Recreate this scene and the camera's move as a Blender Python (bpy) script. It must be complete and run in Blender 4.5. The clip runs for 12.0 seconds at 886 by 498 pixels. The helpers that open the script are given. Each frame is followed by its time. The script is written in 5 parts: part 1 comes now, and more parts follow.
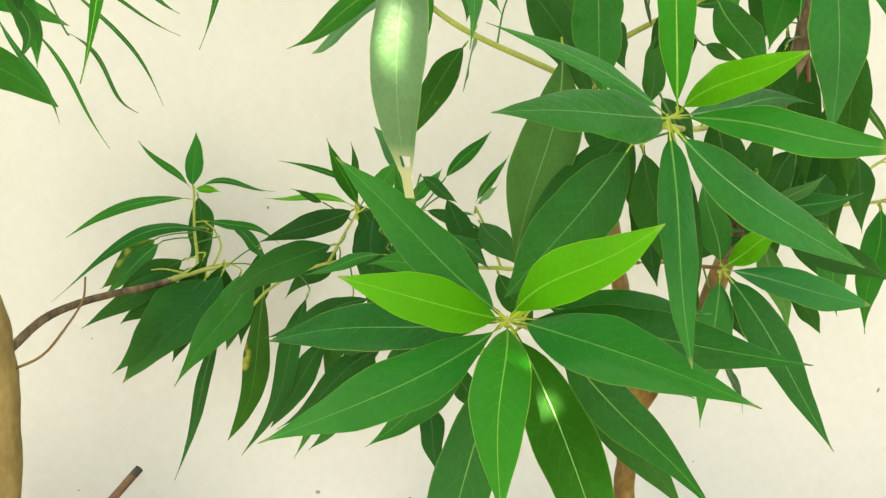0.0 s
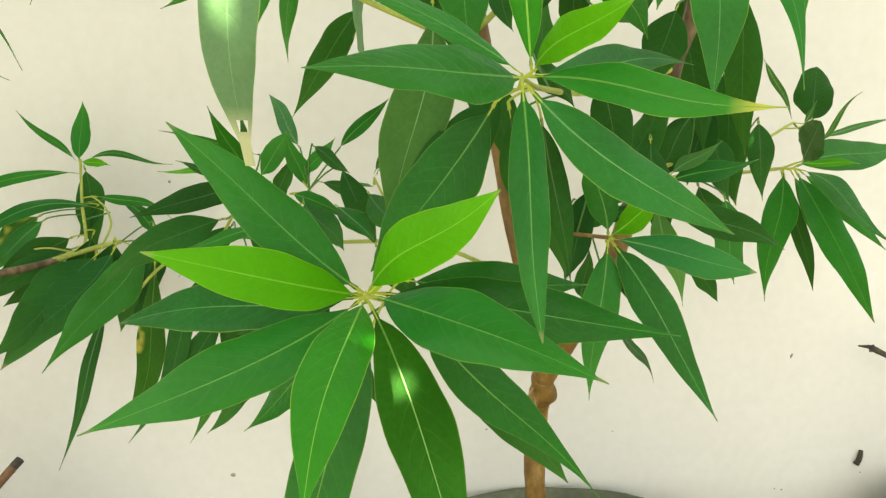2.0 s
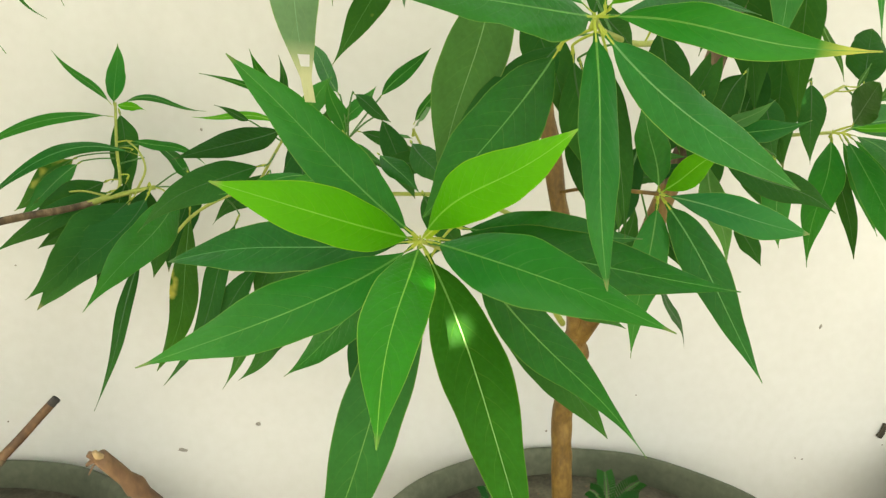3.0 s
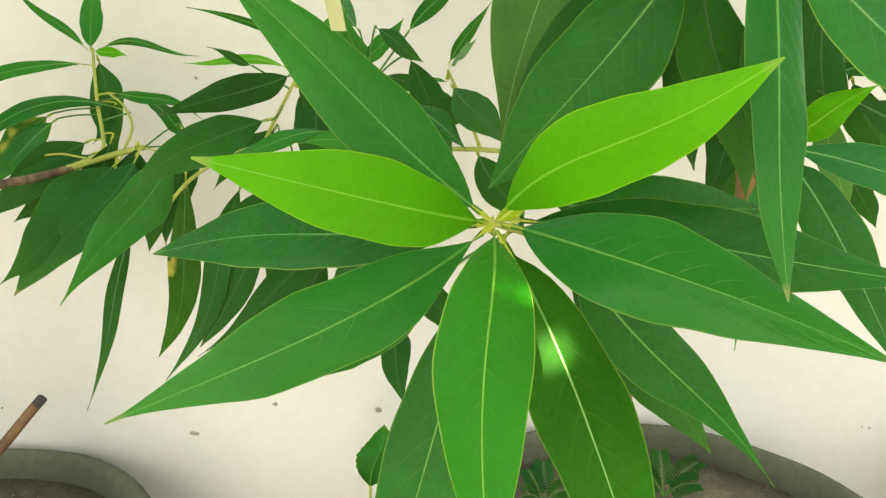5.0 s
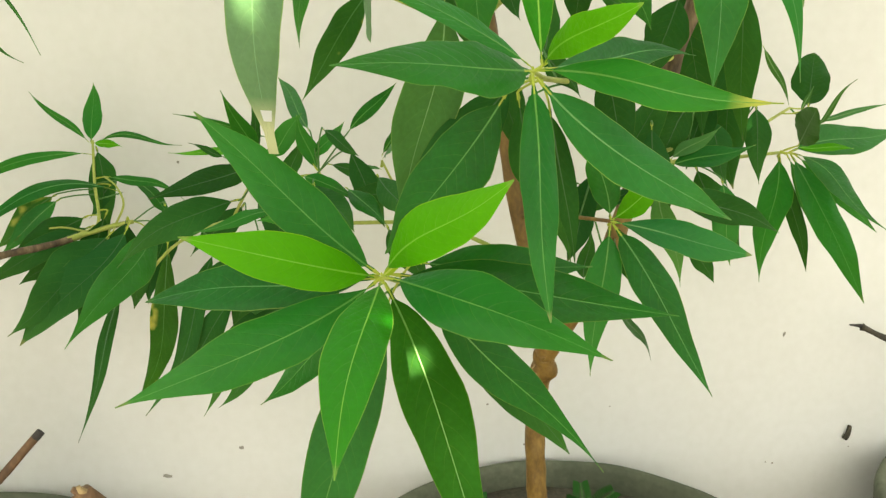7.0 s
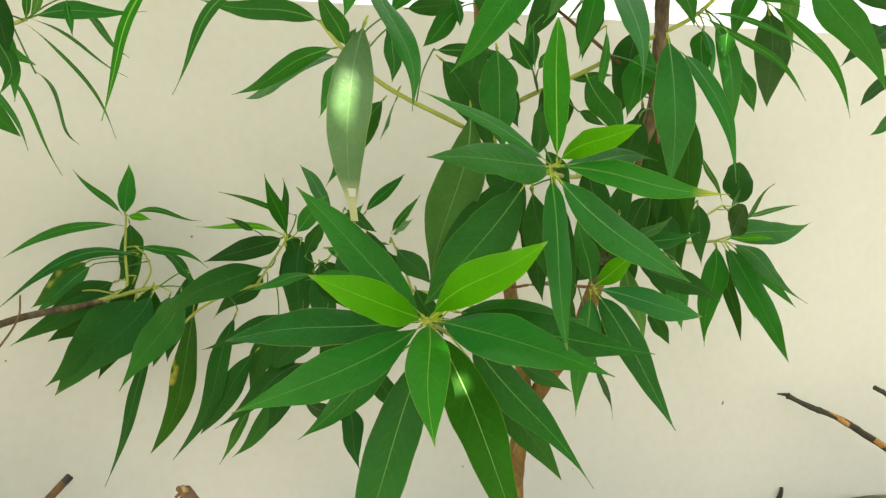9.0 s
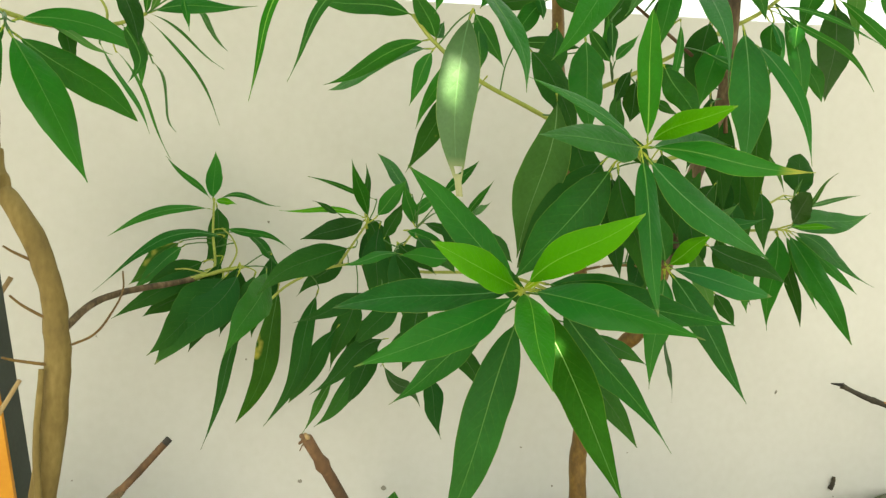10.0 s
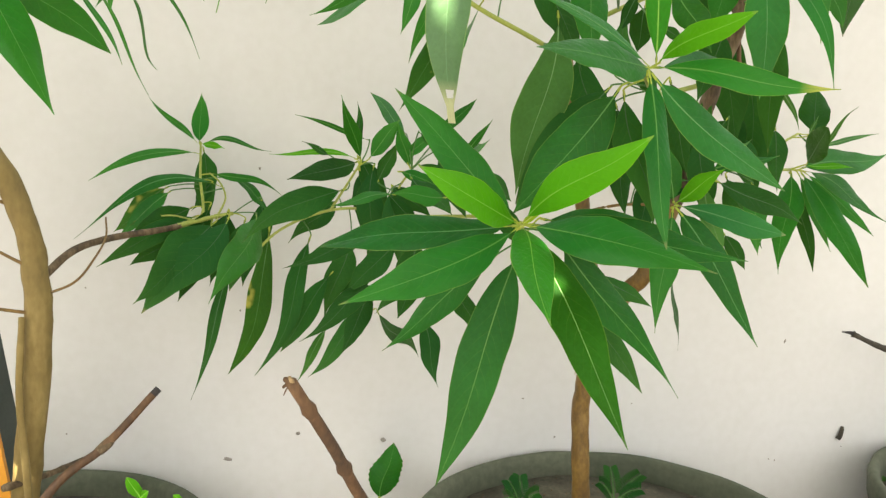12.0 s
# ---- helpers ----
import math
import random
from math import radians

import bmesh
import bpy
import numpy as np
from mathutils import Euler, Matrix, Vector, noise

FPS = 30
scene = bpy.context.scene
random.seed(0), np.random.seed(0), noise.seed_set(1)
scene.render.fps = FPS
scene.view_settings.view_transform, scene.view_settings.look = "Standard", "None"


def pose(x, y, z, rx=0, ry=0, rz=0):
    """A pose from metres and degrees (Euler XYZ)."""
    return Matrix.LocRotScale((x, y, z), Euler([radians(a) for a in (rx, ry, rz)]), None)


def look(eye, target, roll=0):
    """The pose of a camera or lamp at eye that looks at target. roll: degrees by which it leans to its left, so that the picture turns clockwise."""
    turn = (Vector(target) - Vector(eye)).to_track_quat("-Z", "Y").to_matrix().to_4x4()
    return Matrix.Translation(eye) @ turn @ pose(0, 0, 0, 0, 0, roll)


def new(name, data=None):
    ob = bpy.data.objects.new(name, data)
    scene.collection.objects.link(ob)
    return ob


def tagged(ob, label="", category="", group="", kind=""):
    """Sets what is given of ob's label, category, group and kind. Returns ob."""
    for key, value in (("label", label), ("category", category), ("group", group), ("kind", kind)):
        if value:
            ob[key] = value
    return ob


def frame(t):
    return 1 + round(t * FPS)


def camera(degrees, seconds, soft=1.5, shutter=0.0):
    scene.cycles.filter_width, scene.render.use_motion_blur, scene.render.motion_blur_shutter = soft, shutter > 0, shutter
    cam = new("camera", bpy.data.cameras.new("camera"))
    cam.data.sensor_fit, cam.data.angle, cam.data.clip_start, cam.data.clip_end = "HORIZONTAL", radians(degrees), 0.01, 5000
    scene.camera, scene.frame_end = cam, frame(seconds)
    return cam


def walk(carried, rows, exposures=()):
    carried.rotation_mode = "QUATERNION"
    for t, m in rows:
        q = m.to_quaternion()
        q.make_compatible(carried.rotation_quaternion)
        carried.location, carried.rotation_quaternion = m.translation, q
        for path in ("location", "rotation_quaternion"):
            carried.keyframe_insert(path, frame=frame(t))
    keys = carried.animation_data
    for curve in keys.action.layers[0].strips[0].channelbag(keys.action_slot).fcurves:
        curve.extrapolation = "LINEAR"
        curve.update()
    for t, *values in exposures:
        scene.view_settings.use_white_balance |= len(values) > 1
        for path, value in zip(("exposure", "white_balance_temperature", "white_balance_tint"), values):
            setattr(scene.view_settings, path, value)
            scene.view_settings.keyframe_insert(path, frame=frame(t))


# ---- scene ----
# camera and its walk
cam = camera(64.93, 12.0, soft=1.35)
PATH = [
    (0, (-0.0061, -0.0061, 0.7525), (0.0170, 1.9759, 0.4861), -0.98),
    (0.5, (-0.0021, -0.0157, 0.7559), (0.0256, 1.9745, 0.5593), -0.71),
    (1, (0.0192, -0.0060, 0.7569), (0.1461, 1.9802, 0.5599), -1.30),
    (1.5, (0.0358, 0.0047, 0.7504), (0.1846, 1.9807, 0.4800), -1.30),
    (2, (0.0425, 0.0128, 0.7469), (0.1855, 1.9784, 0.4065), -1.34),
    (2.5, (0.0373, 0.0178, 0.7418), (0.1484, 1.9745, 0.3431), -0.79),
    (3, (0.0222, 0.0180, 0.7371), (0.1298, 1.9667, 0.3002), 0.35),
    (3.5, (0.0048, 0.0360, 0.7276), (0.1318, 1.9749, 0.2540), 1.32),
    (5.5, (0.0022, 0.1143, 0.7361), (0.1038, 2.0198, 0.1373), -2.34),
    (6, (0.0241, 0.0993, 0.7436), (0.1590, 2.0058, 0.1545), -3.13),
    (6.5, (0.0388, 0.0561, 0.7486), (0.2092, 1.9802, 0.2300), -1.85),
    (7, (0.0337, -0.0031, 0.7533), (0.1846, 1.9497, 0.3483), -1.08),
    (7.5, (0.0108, -0.0390, 0.7537), (0.1918, 1.9232, 0.4120), 0.19),
    (9.5, (-0.0550, -0.1137, 0.7399), (0.2970, 1.8516, 0.6235), 0.68),
    (10, (-0.0845, -0.1267, 0.7303), (0.1693, 1.8523, 0.5911), 1.35),
    (10.5, (-0.1157, -0.1259, 0.7200), (0.0429, 1.8611, 0.5571), 1.54),
    (11, (-0.1424, -0.1415, 0.7188), (-0.1792, 1.8506, 0.5444), 1.55),
    (11.5, (-0.1080, -0.1199, 0.7150), (0.0121, 1.8665, 0.5160), 1.23),
    (12, (-0.0725, -0.0988, 0.7108), (0.1676, 1.8707, 0.4591), 0.87),
]
walk(cam, [(t, look(eye, target, roll)) for t, eye, target, roll in PATH], [(0, 3.13, 7130, -1), (1.8, 3.01, 7130, -1), (5.5, 3.19, 7230, -1), (7.7, 2.80, 7130, -1), (9.3, 2.65, 7380, -5), (11.2, 2.83, 7330, -4), (12, 2.91, 6700, 7)])

# daylight: open sky, sun broken up by an added crown overhead
SUN_AZ, SUN_EL = radians(200), radians(56)
world = bpy.data.worlds.new("sky")
scene.world = world
world.use_nodes = True
wn = world.node_tree.nodes
sky = wn.new("ShaderNodeTexSky")
sky.sky_type, sky.sun_disc = "NISHITA", False
sky.sun_elevation, sky.sun_rotation = SUN_EL, SUN_AZ
sky.air_density, sky.dust_density, sky.ozone_density = 1.0, 10.0, 0.6
haze = wn.new("ShaderNodeHueSaturation")
haze.inputs["Saturation"].default_value = 0.5
world.node_tree.links.new(sky.outputs[0], haze.inputs["Color"])
veil = wn.new("ShaderNodeMix")
veil.data_type = "RGBA"
veil.inputs[0].default_value = 0.4
veil.inputs[7].default_value = (6.5, 6.5, 6.55, 1)
world.node_tree.links.new(haze.outputs[0], veil.inputs[6])
world.node_tree.links.new(veil.outputs[2], wn["Background"].inputs[0])
wn["Background"].inputs[1].default_value = 0.062
sun = new("sun", bpy.data.lights.new("sun", "SUN"))
sun.data.energy, sun.data.angle, sun.data.color = 5.0, radians(0.36), (1.0, 0.91, 0.76)
sun.matrix_world = look((math.sin(SUN_AZ) * 5, math.cos(SUN_AZ) * 5, math.tan(SUN_EL) * 5), (0, 0, 0))


# ---- materials ----
def material(name, rough=0.6, metal=0.0):
    m = bpy.data.materials.new(name)
    m.use_nodes = True
    b = m.node_tree.nodes["Principled BSDF"]
    b.inputs["Roughness"].default_value, b.inputs["Metallic"].default_value = rough, metal
    return m, m.node_tree.nodes, m.node_tree.links, b


def node(nodes, kind, **values):
    n = nodes.new(kind)
    for key, value in values.items():
        n.inputs[key.replace("_", " ")].default_value = value
    return n


def ramp(nodes, links, source, stops):
    r = nodes.new("ShaderNodeValToRGB")
    while len(r.color_ramp.elements) < len(stops):
        r.color_ramp.elements.new(0.5)
    for e, (p, c) in zip(r.color_ramp.elements, stops):
        e.position, e.color = p, (*c, 1)
    links.new(source, r.inputs[0])
    return r.outputs[0]


def maths(nodes, links, op, a, b=0.0):
    n = nodes.new("ShaderNodeMath")
    n.operation = op
    for i, v in enumerate((a, b)):
        if isinstance(v, (int, float)):
            n.inputs[i].default_value = v
        else:
            links.new(v, n.inputs[i])
    return n.outputs[0]


def mixed(nodes, links, fac, a, b):
    n = nodes.new("ShaderNodeMix")
    n.data_type = "RGBA"
    for i, v in ((0, fac), (6, a), (7, b)):
        if isinstance(v, (int, float)):
            n.inputs[i].default_value = v
        elif isinstance(v, tuple):
            n.inputs[i].default_value = (*v, 1)
        else:
            links.new(v, n.inputs[i])
    return n.outputs[2]


def surface(name, stops, scale, rough=0.7, bump=0.2, fine=8.0, detail=8, stretch=(1, 1, 1)):
    """A mottled surface: two scales of noise in colour and relief."""
    m, nodes, links, b = material(name, rough)
    tc = nodes.new("ShaderNodeTexCoord")
    mp = node(nodes, "ShaderNodeMapping", Scale=stretch)
    links.new(tc.outputs["Object"], mp.inputs[0])
    n1 = node(nodes, "ShaderNodeTexNoise", Scale=scale, Detail=detail, Roughness=0.6)
    n2 = node(nodes, "ShaderNodeTexNoise", Scale=scale * fine, Detail=4.0)
    links.new(mp.outputs[0], n1.inputs["Vector"])
    links.new(mp.outputs[0], n2.inputs["Vector"])
    f = maths(nodes, links, "ADD", maths(nodes, links, "MULTIPLY", n1.outputs[0], 0.65), maths(nodes, links, "MULTIPLY", n2.outputs[0], 0.35))
    links.new(ramp(nodes, links, f, stops), b.inputs["Base Color"])
    bp = node(nodes, "ShaderNodeBump", Strength=bump, Distance=0.004)
    links.new(f, bp.inputs["Height"])
    links.new(bp.outputs[0], b.inputs["Normal"])
    return m


def leaf_material(name, blade, rib, rough=0.4, glow=0.25, yellow=0.0, gloss=0.2, margin=0.45, tip=0.0, dried=(0.50, 0.46, 0.09)):
    """Leaf blade with lighter side veins, thin pale margin and mottling; light shines through a little."""
    m, nodes, links, b = material(name, rough)
    uv = nodes.new("ShaderNodeUVMap")
    uv.uv_map = "leaf"
    sep = nodes.new("ShaderNodeSeparateXYZ")
    links.new(uv.outputs[0], sep.inputs[0])
    info = nodes.new("ShaderNodeObjectInfo")
    u = maths(nodes, links, "ABSOLUTE", sep.outputs[0])
    tc = nodes.new("ShaderNodeTexCoord")
    n1 = node(nodes, "ShaderNodeTexNoise", Scale=24.0, Detail=5.0)
    n2 = node(nodes, "ShaderNodeTexNoise", Scale=420.0, Detail=3.0)
    links.new(tc.outputs["Object"], n1.inputs["Vector"])
    links.new(tc.outputs["Object"], n2.inputs["Vector"])
    # side veins run forward from the midrib, slightly curved
    bent = maths(nodes, links, "MULTIPLY", maths(nodes, links, "POWER", u, 1.3), -2.3)
    along = maths(nodes, links, "ADD", maths(nodes, links, "MULTIPLY", sep.outputs[1], 13.0), bent)
    along = maths(nodes, links, "ADD", along, maths(nodes, links, "MULTIPLY", n1.outputs[0], 0.9))
    wave = maths(nodes, links, "ABSOLUTE", maths(nodes, links, "SINE", maths(nodes, links, "MULTIPLY", along, math.pi)))
    vein = maths(nodes, links, "SUBTRACT", 1.0, maths(nodes, links, "MINIMUM", maths(nodes, links, "MULTIPLY", wave, 7.0), 1.0))
    vein = maths(nodes, links, "MULTIPLY", vein, maths(nodes, links, "SUBTRACT", 1.0, maths(nodes, links, "MULTIPLY", u, 0.95)))
    dark = tuple(c * 0.62 for c in blade)
    lite = tuple(min(1, c * 1.42 + 0.004) for c in blade)
    tone = maths(nodes, links, "ADD", maths(nodes, links, "MULTIPLY", n1.outputs[0], 0.7), maths(nodes, links, "MULTIPLY", info.outputs["Random"], 0.5))
    tone = maths(nodes, links, "ADD", tone, maths(nodes, links, "MULTIPLY", maths(nodes, links, "SUBTRACT", n2.outputs[0], 0.5), 0.3))
    col = ramp(nodes, links, tone, [(0.28, dark), (0.88, lite)])
    hue = maths(nodes, links, "FRACT", maths(nodes, links, "MULTIPLY", info.outputs["Random"], 7.31))
    col = mixed(nodes, links, maths(nodes, links, "MULTIPLY", maths(nodes, links, "POWER", hue, 2.0), 0.4), col, (blade[0] * 0.6, blade[1] * 0.9, blade[2] * 2.0 + 0.003))
    col = mixed(nodes, links, maths(nodes, links, "MULTIPLY", vein, 0.11), col, tuple(0.45 * c + 0.55 * r for c, r in zip(blade, rib)))
    tipward = maths(nodes, links, "MULTIPLY", maths(nodes, links, "POWER", sep.outputs[1], 2.2), maths(nodes, links, "ADD", maths(nodes, links, "MULTIPLY", info.outputs["Random"], 0.4), 0.02))
    col = mixed(nodes, links, tipward, col, tuple(min(1, c * 1.7 + d) for c, d in zip(blade, (0.05, 0.06, 0.012))))
    dry = maths(nodes, links, "MINIMUM", maths(nodes, links, "MAXIMUM", maths(nodes, links, "MULTIPLY", maths(nodes, links, "SUBTRACT", sep.outputs[1], 0.95), 25.0), 0.0), 0.6)
    col = mixed(nodes, links, maths(nodes, links, "MULTIPLY", dry, hue), col, (0.30, 0.25, 0.11))
    edge = maths(nodes, links, "GREATER_THAN", u, 0.972)
    col = mixed(nodes, links, maths(nodes, links, "MULTIPLY", edge, margin), col, rib)
    if yellow:
        # sun flecks put into the colour as yellow patches near the margin
        n3 = node(nodes, "ShaderNodeTexNoise", Scale=34.0, Detail=3.0)
        links.new(tc.outputs["Object"], n3.inputs["Vector"])
        soft = maths(nodes, links, "MINIMUM", maths(nodes, links, "MAXIMUM", maths(nodes, links, "MULTIPLY", maths(nodes, links, "SUBTRACT", n3.outputs[0], 0.59), 7.0), 0.0), 1.0)
        rim = maths(nodes, links, "MINIMUM", maths(nodes, links, "MAXIMUM", maths(nodes, links, "MULTIPLY", maths(nodes, links, "SUBTRACT", u, 0.35), 3.0), 0.0), 1.0)
        patch = maths(nodes, links, "MULTIPLY", soft, rim)
        col = mixed(nodes, links, maths(nodes, links, "MULTIPLY", patch, yellow), col, (0.75, 0.62, 0.12))
    if tip:
        end = maths(nodes, links, "MINIMUM", maths(nodes, links, "MAXIMUM", maths(nodes, links, "MULTIPLY", maths(nodes, links, "SUBTRACT", sep.outputs[1], 0.80), 9.0), 0.0), 1.0)
        col = mixed(nodes, links, maths(nodes, links, "MULTIPLY", end, tip), col, dried)
    links.new(col, b.inputs["Base Color"])
    b.inputs["Specular IOR Level"].default_value = gloss
    bp = node(nodes, "ShaderNodeBump", Strength=0.45, Distance=0.0011)
    relief = maths(nodes, links, "ADD", maths(nodes, links, "MULTIPLY", vein, -0.25), maths(nodes, links, "MULTIPLY", n2.outputs[0], 0.6))
    relief = maths(nodes, links, "ADD", relief, maths(nodes, links, "MULTIPLY", wave, 0.10))
    links.new(maths(nodes, links, "ADD", relief, maths(nodes, links, "MULTIPLY", n1.outputs[0], 3.0)), bp.inputs["Height"])
    links.new(bp.outputs[0], b.inputs["Normal"])
    tr = nodes.new("ShaderNodeBsdfTranslucent")
    links.new(mixed(nodes, links, 0.35, col, (0.22, 0.55, 0.02)), tr.inputs[0])
    mix = nodes.new("ShaderNodeMixShader")
    mix.inputs[0].default_value = glow
    links.new(b.outputs[0], mix.inputs[1])
    links.new(tr.outputs[0], mix.inputs[2])
    links.new(mix.outputs[0], nodes["Material Output"].inputs[0])
    return m


RIB = (0.40, 0.50, 0.09)
LEAF = {
    "young": leaf_material("young_leaf", (0.043, 0.196, 0.001), (0.45, 0.55, 0.04), 0.45, 0.25, 0.0, 0.08, 0.25),
    "mid": leaf_material("green_leaf", (0.0080, 0.101, 0.0070), RIB, 0.36, 0.18, 0.0, 0.15, 0.16),
    "tipped": leaf_material("yellow_tipped_leaf", (0.0075, 0.106, 0.0065), RIB, 0.40, 0.18, 0.0, 0.12, 0.35, 0.8),
    "soft": leaf_material("matt_green_leaf", (0.0170, 0.100, 0.0060), RIB, 0.46, 0.2, 0.0, 0.04, 0.2),
    "mid2": leaf_material("fresh_leaf", (0.012, 0.150, 0.005), RIB, 0.40, 0.22, 0.0, 0.12, 0.4),
    "olive": leaf_material("olive_green_leaf", (0.011, 0.080, 0.0110), RIB, 0.45, 0.15, 0.0, 0.10, 0.16),
    # darker copy of the green leaf, shade among the foliage in its colour
    "dark": leaf_material("shaded_deep_green_leaf", (0.0105, 0.062, 0.0080), RIB, 0.5, 0.12, 0.0, 0.06, 0.06),
    "pale": leaf_material("leaf_underside", (0.042, 0.130, 0.024), RIB, 0.55, 0.25, 0.0, 0.15, 0.2),
    "hole": leaf_material("grey_green_leaf", (0.066, 0.155, 0.052), RIB, 0.45, 0.2, 0.0, 0.5, 0.3, 0.85, (0.42, 0.40, 0.22)),
    # glossy leaf, part of its sky reflection mixed into a bluer green
    "sheen": leaf_material("glossy_sky_tinted_leaf", (0.009, 0.108, 0.014), RIB, 0.42, 0.18, 0.0, 0.16, 0.3),
    # dark leaf whose sunlit margin flecks are part of its colour
    "edge": leaf_material("sun_flecked_leaf", (0.016, 0.076, 0.005), RIB, 0.45, 0.15, 0.9, 0.1, 0.15),
    "shrub": leaf_material("shrub_leaf", (0.105, 0.245, 0.015), RIB, 0.45, 0.3),
    # lime green, brightened on the shrub to hold its sunlight
    "lime": leaf_material("sun_tinted_lime_leaf", (0.26, 0.36, 0.012), (0.5, 0.55, 0.1), 0.45, 0.35),
    "shrubdark": leaf_material("dark_shrub_leaf", (0.018, 0.075, 0.012), RIB, 0.45, 0.2, 0.0, 0.12),
}
RIBS = {}
for kind, (r0, r1) in {"young": ((0.095, 0.31, 0.006), (0.15, 0.37, 0.015)), "mid": ((0.040, 0.175, 0.010), (0.075, 0.225, 0.018)), "tipped": ((0.050, 0.195, 0.012), (0.095, 0.25, 0.02)), "soft": ((0.065, 0.20, 0.020), (0.13, 0.27, 0.035)), "mid2": ((0.10, 0.30, 0.015), (0.19, 0.38, 0.03)),
                       "olive": ((0.05, 0.16, 0.012), (0.09, 0.21, 0.02)), 
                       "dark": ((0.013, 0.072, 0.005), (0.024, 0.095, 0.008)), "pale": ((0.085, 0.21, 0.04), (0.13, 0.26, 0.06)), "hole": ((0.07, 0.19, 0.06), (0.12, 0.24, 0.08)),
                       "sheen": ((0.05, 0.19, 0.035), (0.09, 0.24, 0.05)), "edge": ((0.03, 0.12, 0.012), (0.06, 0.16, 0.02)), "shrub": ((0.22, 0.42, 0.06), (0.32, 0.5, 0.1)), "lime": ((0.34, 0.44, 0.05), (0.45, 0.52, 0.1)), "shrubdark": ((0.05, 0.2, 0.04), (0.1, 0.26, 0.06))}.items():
    RIBS[kind] = surface(kind + "_midrib", [(0.3, r0), (0.7, r1)], 60, 0.5, 0.1)
PETIOLE = surface("petiole", [(0.3, (0.22, 0.30, 0.018)), (0.7, (0.38, 0.41, 0.04))], 60, 0.5, 0.1)
STEM = surface("green_stem", [(0.3, (0.20, 0.25, 0.035)), (0.7, (0.37, 0.40, 0.08))], 60, 0.55, 0.2)
BARK = surface("brown_bark", [(0.30, (0.058, 0.030, 0.0050)), (0.5, (0.140, 0.077, 0.0130)), (0.70, (0.250, 0.150, 0.032))], 45, 0.55, 0.5, 6, 8, (1, 1, 0.55))
GREY_BARK = surface("grey_brown_bark", [(0.34, (0.022, 0.015, 0.008)), (0.5, (0.09, 0.06, 0.03)), (0.66, (0.21, 0.15, 0.085))], 60, 0.85, 0.7, 5, 8, (1, 1, 0.35))
DARK_OLIVE = surface("dark_olive_bark", [(0.30, (0.050, 0.034, 0.012)), (0.5, (0.115, 0.078, 0.026)), (0.70, (0.20, 0.145, 0.055))], 40, 0.85, 0.8, 6, 8, (0.5, 1, 1))
BARK_L = surface("olive_bark", [(0.30, (0.105, 0.072, 0.020)), (0.5, (0.185, 0.130, 0.038)), (0.70, (0.28, 0.205, 0.072))], 26, 0.8, 0.45, 7, 8, (1, 1, 0.45))
TWIG = surface("red_brown_twig", [(0.30, (0.034, 0.018, 0.008)), (0.5, (0.092, 0.045, 0.018)), (0.70, (0.19, 0.105, 0.045))], 40, 0.7, 0.4, 6, 8, (1, 1, 0.4))
STRAW = surface("straw_stem", [(0.3, (0.20, 0.13, 0.055)), (0.7, (0.42, 0.30, 0.15))], 60, 0.75, 0.3, 5, 8, (1, 1, 0.35))
DEAD = surface("dead_wood", [(0.3, (0.016, 0.015, 0.011)), (0.6, (0.055, 0.045, 0.03)), (0.8, (0.14, 0.10, 0.06))], 50, 0.9, 0.5)
CUT = surface("burnt_cut", [(0.3, (0.01, 0.01, 0.01)), (0.8, (0.06, 0.05, 0.045))], 200, 0.9, 0.5)
PLASTER = surface("warm_white_plaster", [(0.3, (0.580, 0.562, 0.530)), (0.5, (0.615, 0.598, 0.572)), (0.7, (0.645, 0.628, 0.608))], 3.0, 0.85, 0.07, 30)
CONCRETE = surface("grey_concrete", [(0.3, (0.042, 0.050, 0.029)), (0.5, (0.072, 0.080, 0.049)), (0.7, (0.115, 0.120, 0.079))], 9, 0.85, 0.12, 14)
SOIL = surface("dry_soil", [(0.3, (0.045, 0.040, 0.024)), (0.5, (0.095, 0.084, 0.052)), (0.72, (0.18, 0.155, 0.10))], 40, 0.95, 0.8, 6)
GRIT = surface("brown_grit", [(0.3, (0.05, 0.036, 0.02)), (0.5, (0.14, 0.10, 0.058)), (0.72, (0.30, 0.22, 0.14))], 300, 0.95, 0.3, 6)
FLOOR = surface("terrace_floor", [(0.3, (0.085, 0.082, 0.074)), (0.7, (0.13, 0.124, 0.112))], 4, 0.85, 0.2, 20)
ORANGE = surface("orange_paint", [(0.3, (0.589, 0.232, 0.011)), (0.7, (0.681, 0.310, 0.021))], 14, 0.5, 0.1, 20)
SLATE = surface("dark_side_paint", [(0.3, (0.022, 0.032, 0.025)), (0.7, (0.045, 0.06, 0.048))], 14, 0.6, 0.1, 20)
SPECK = surface("dirt", [(0.3, (0.20, 0.18, 0.15)), (0.7, (0.36, 0.33, 0.29))], 200, 0.9, 0.3)


# ---- builders ----
def thing(name, base, label, category, group="", kind=""):
    ob = new(name)
    ob.location = base
    ob.empty_display_size = 0.05
    return tagged(ob, label, category, group, kind)


def root_of(ob):
    while ob.parent:
        ob = ob.parent
    return ob


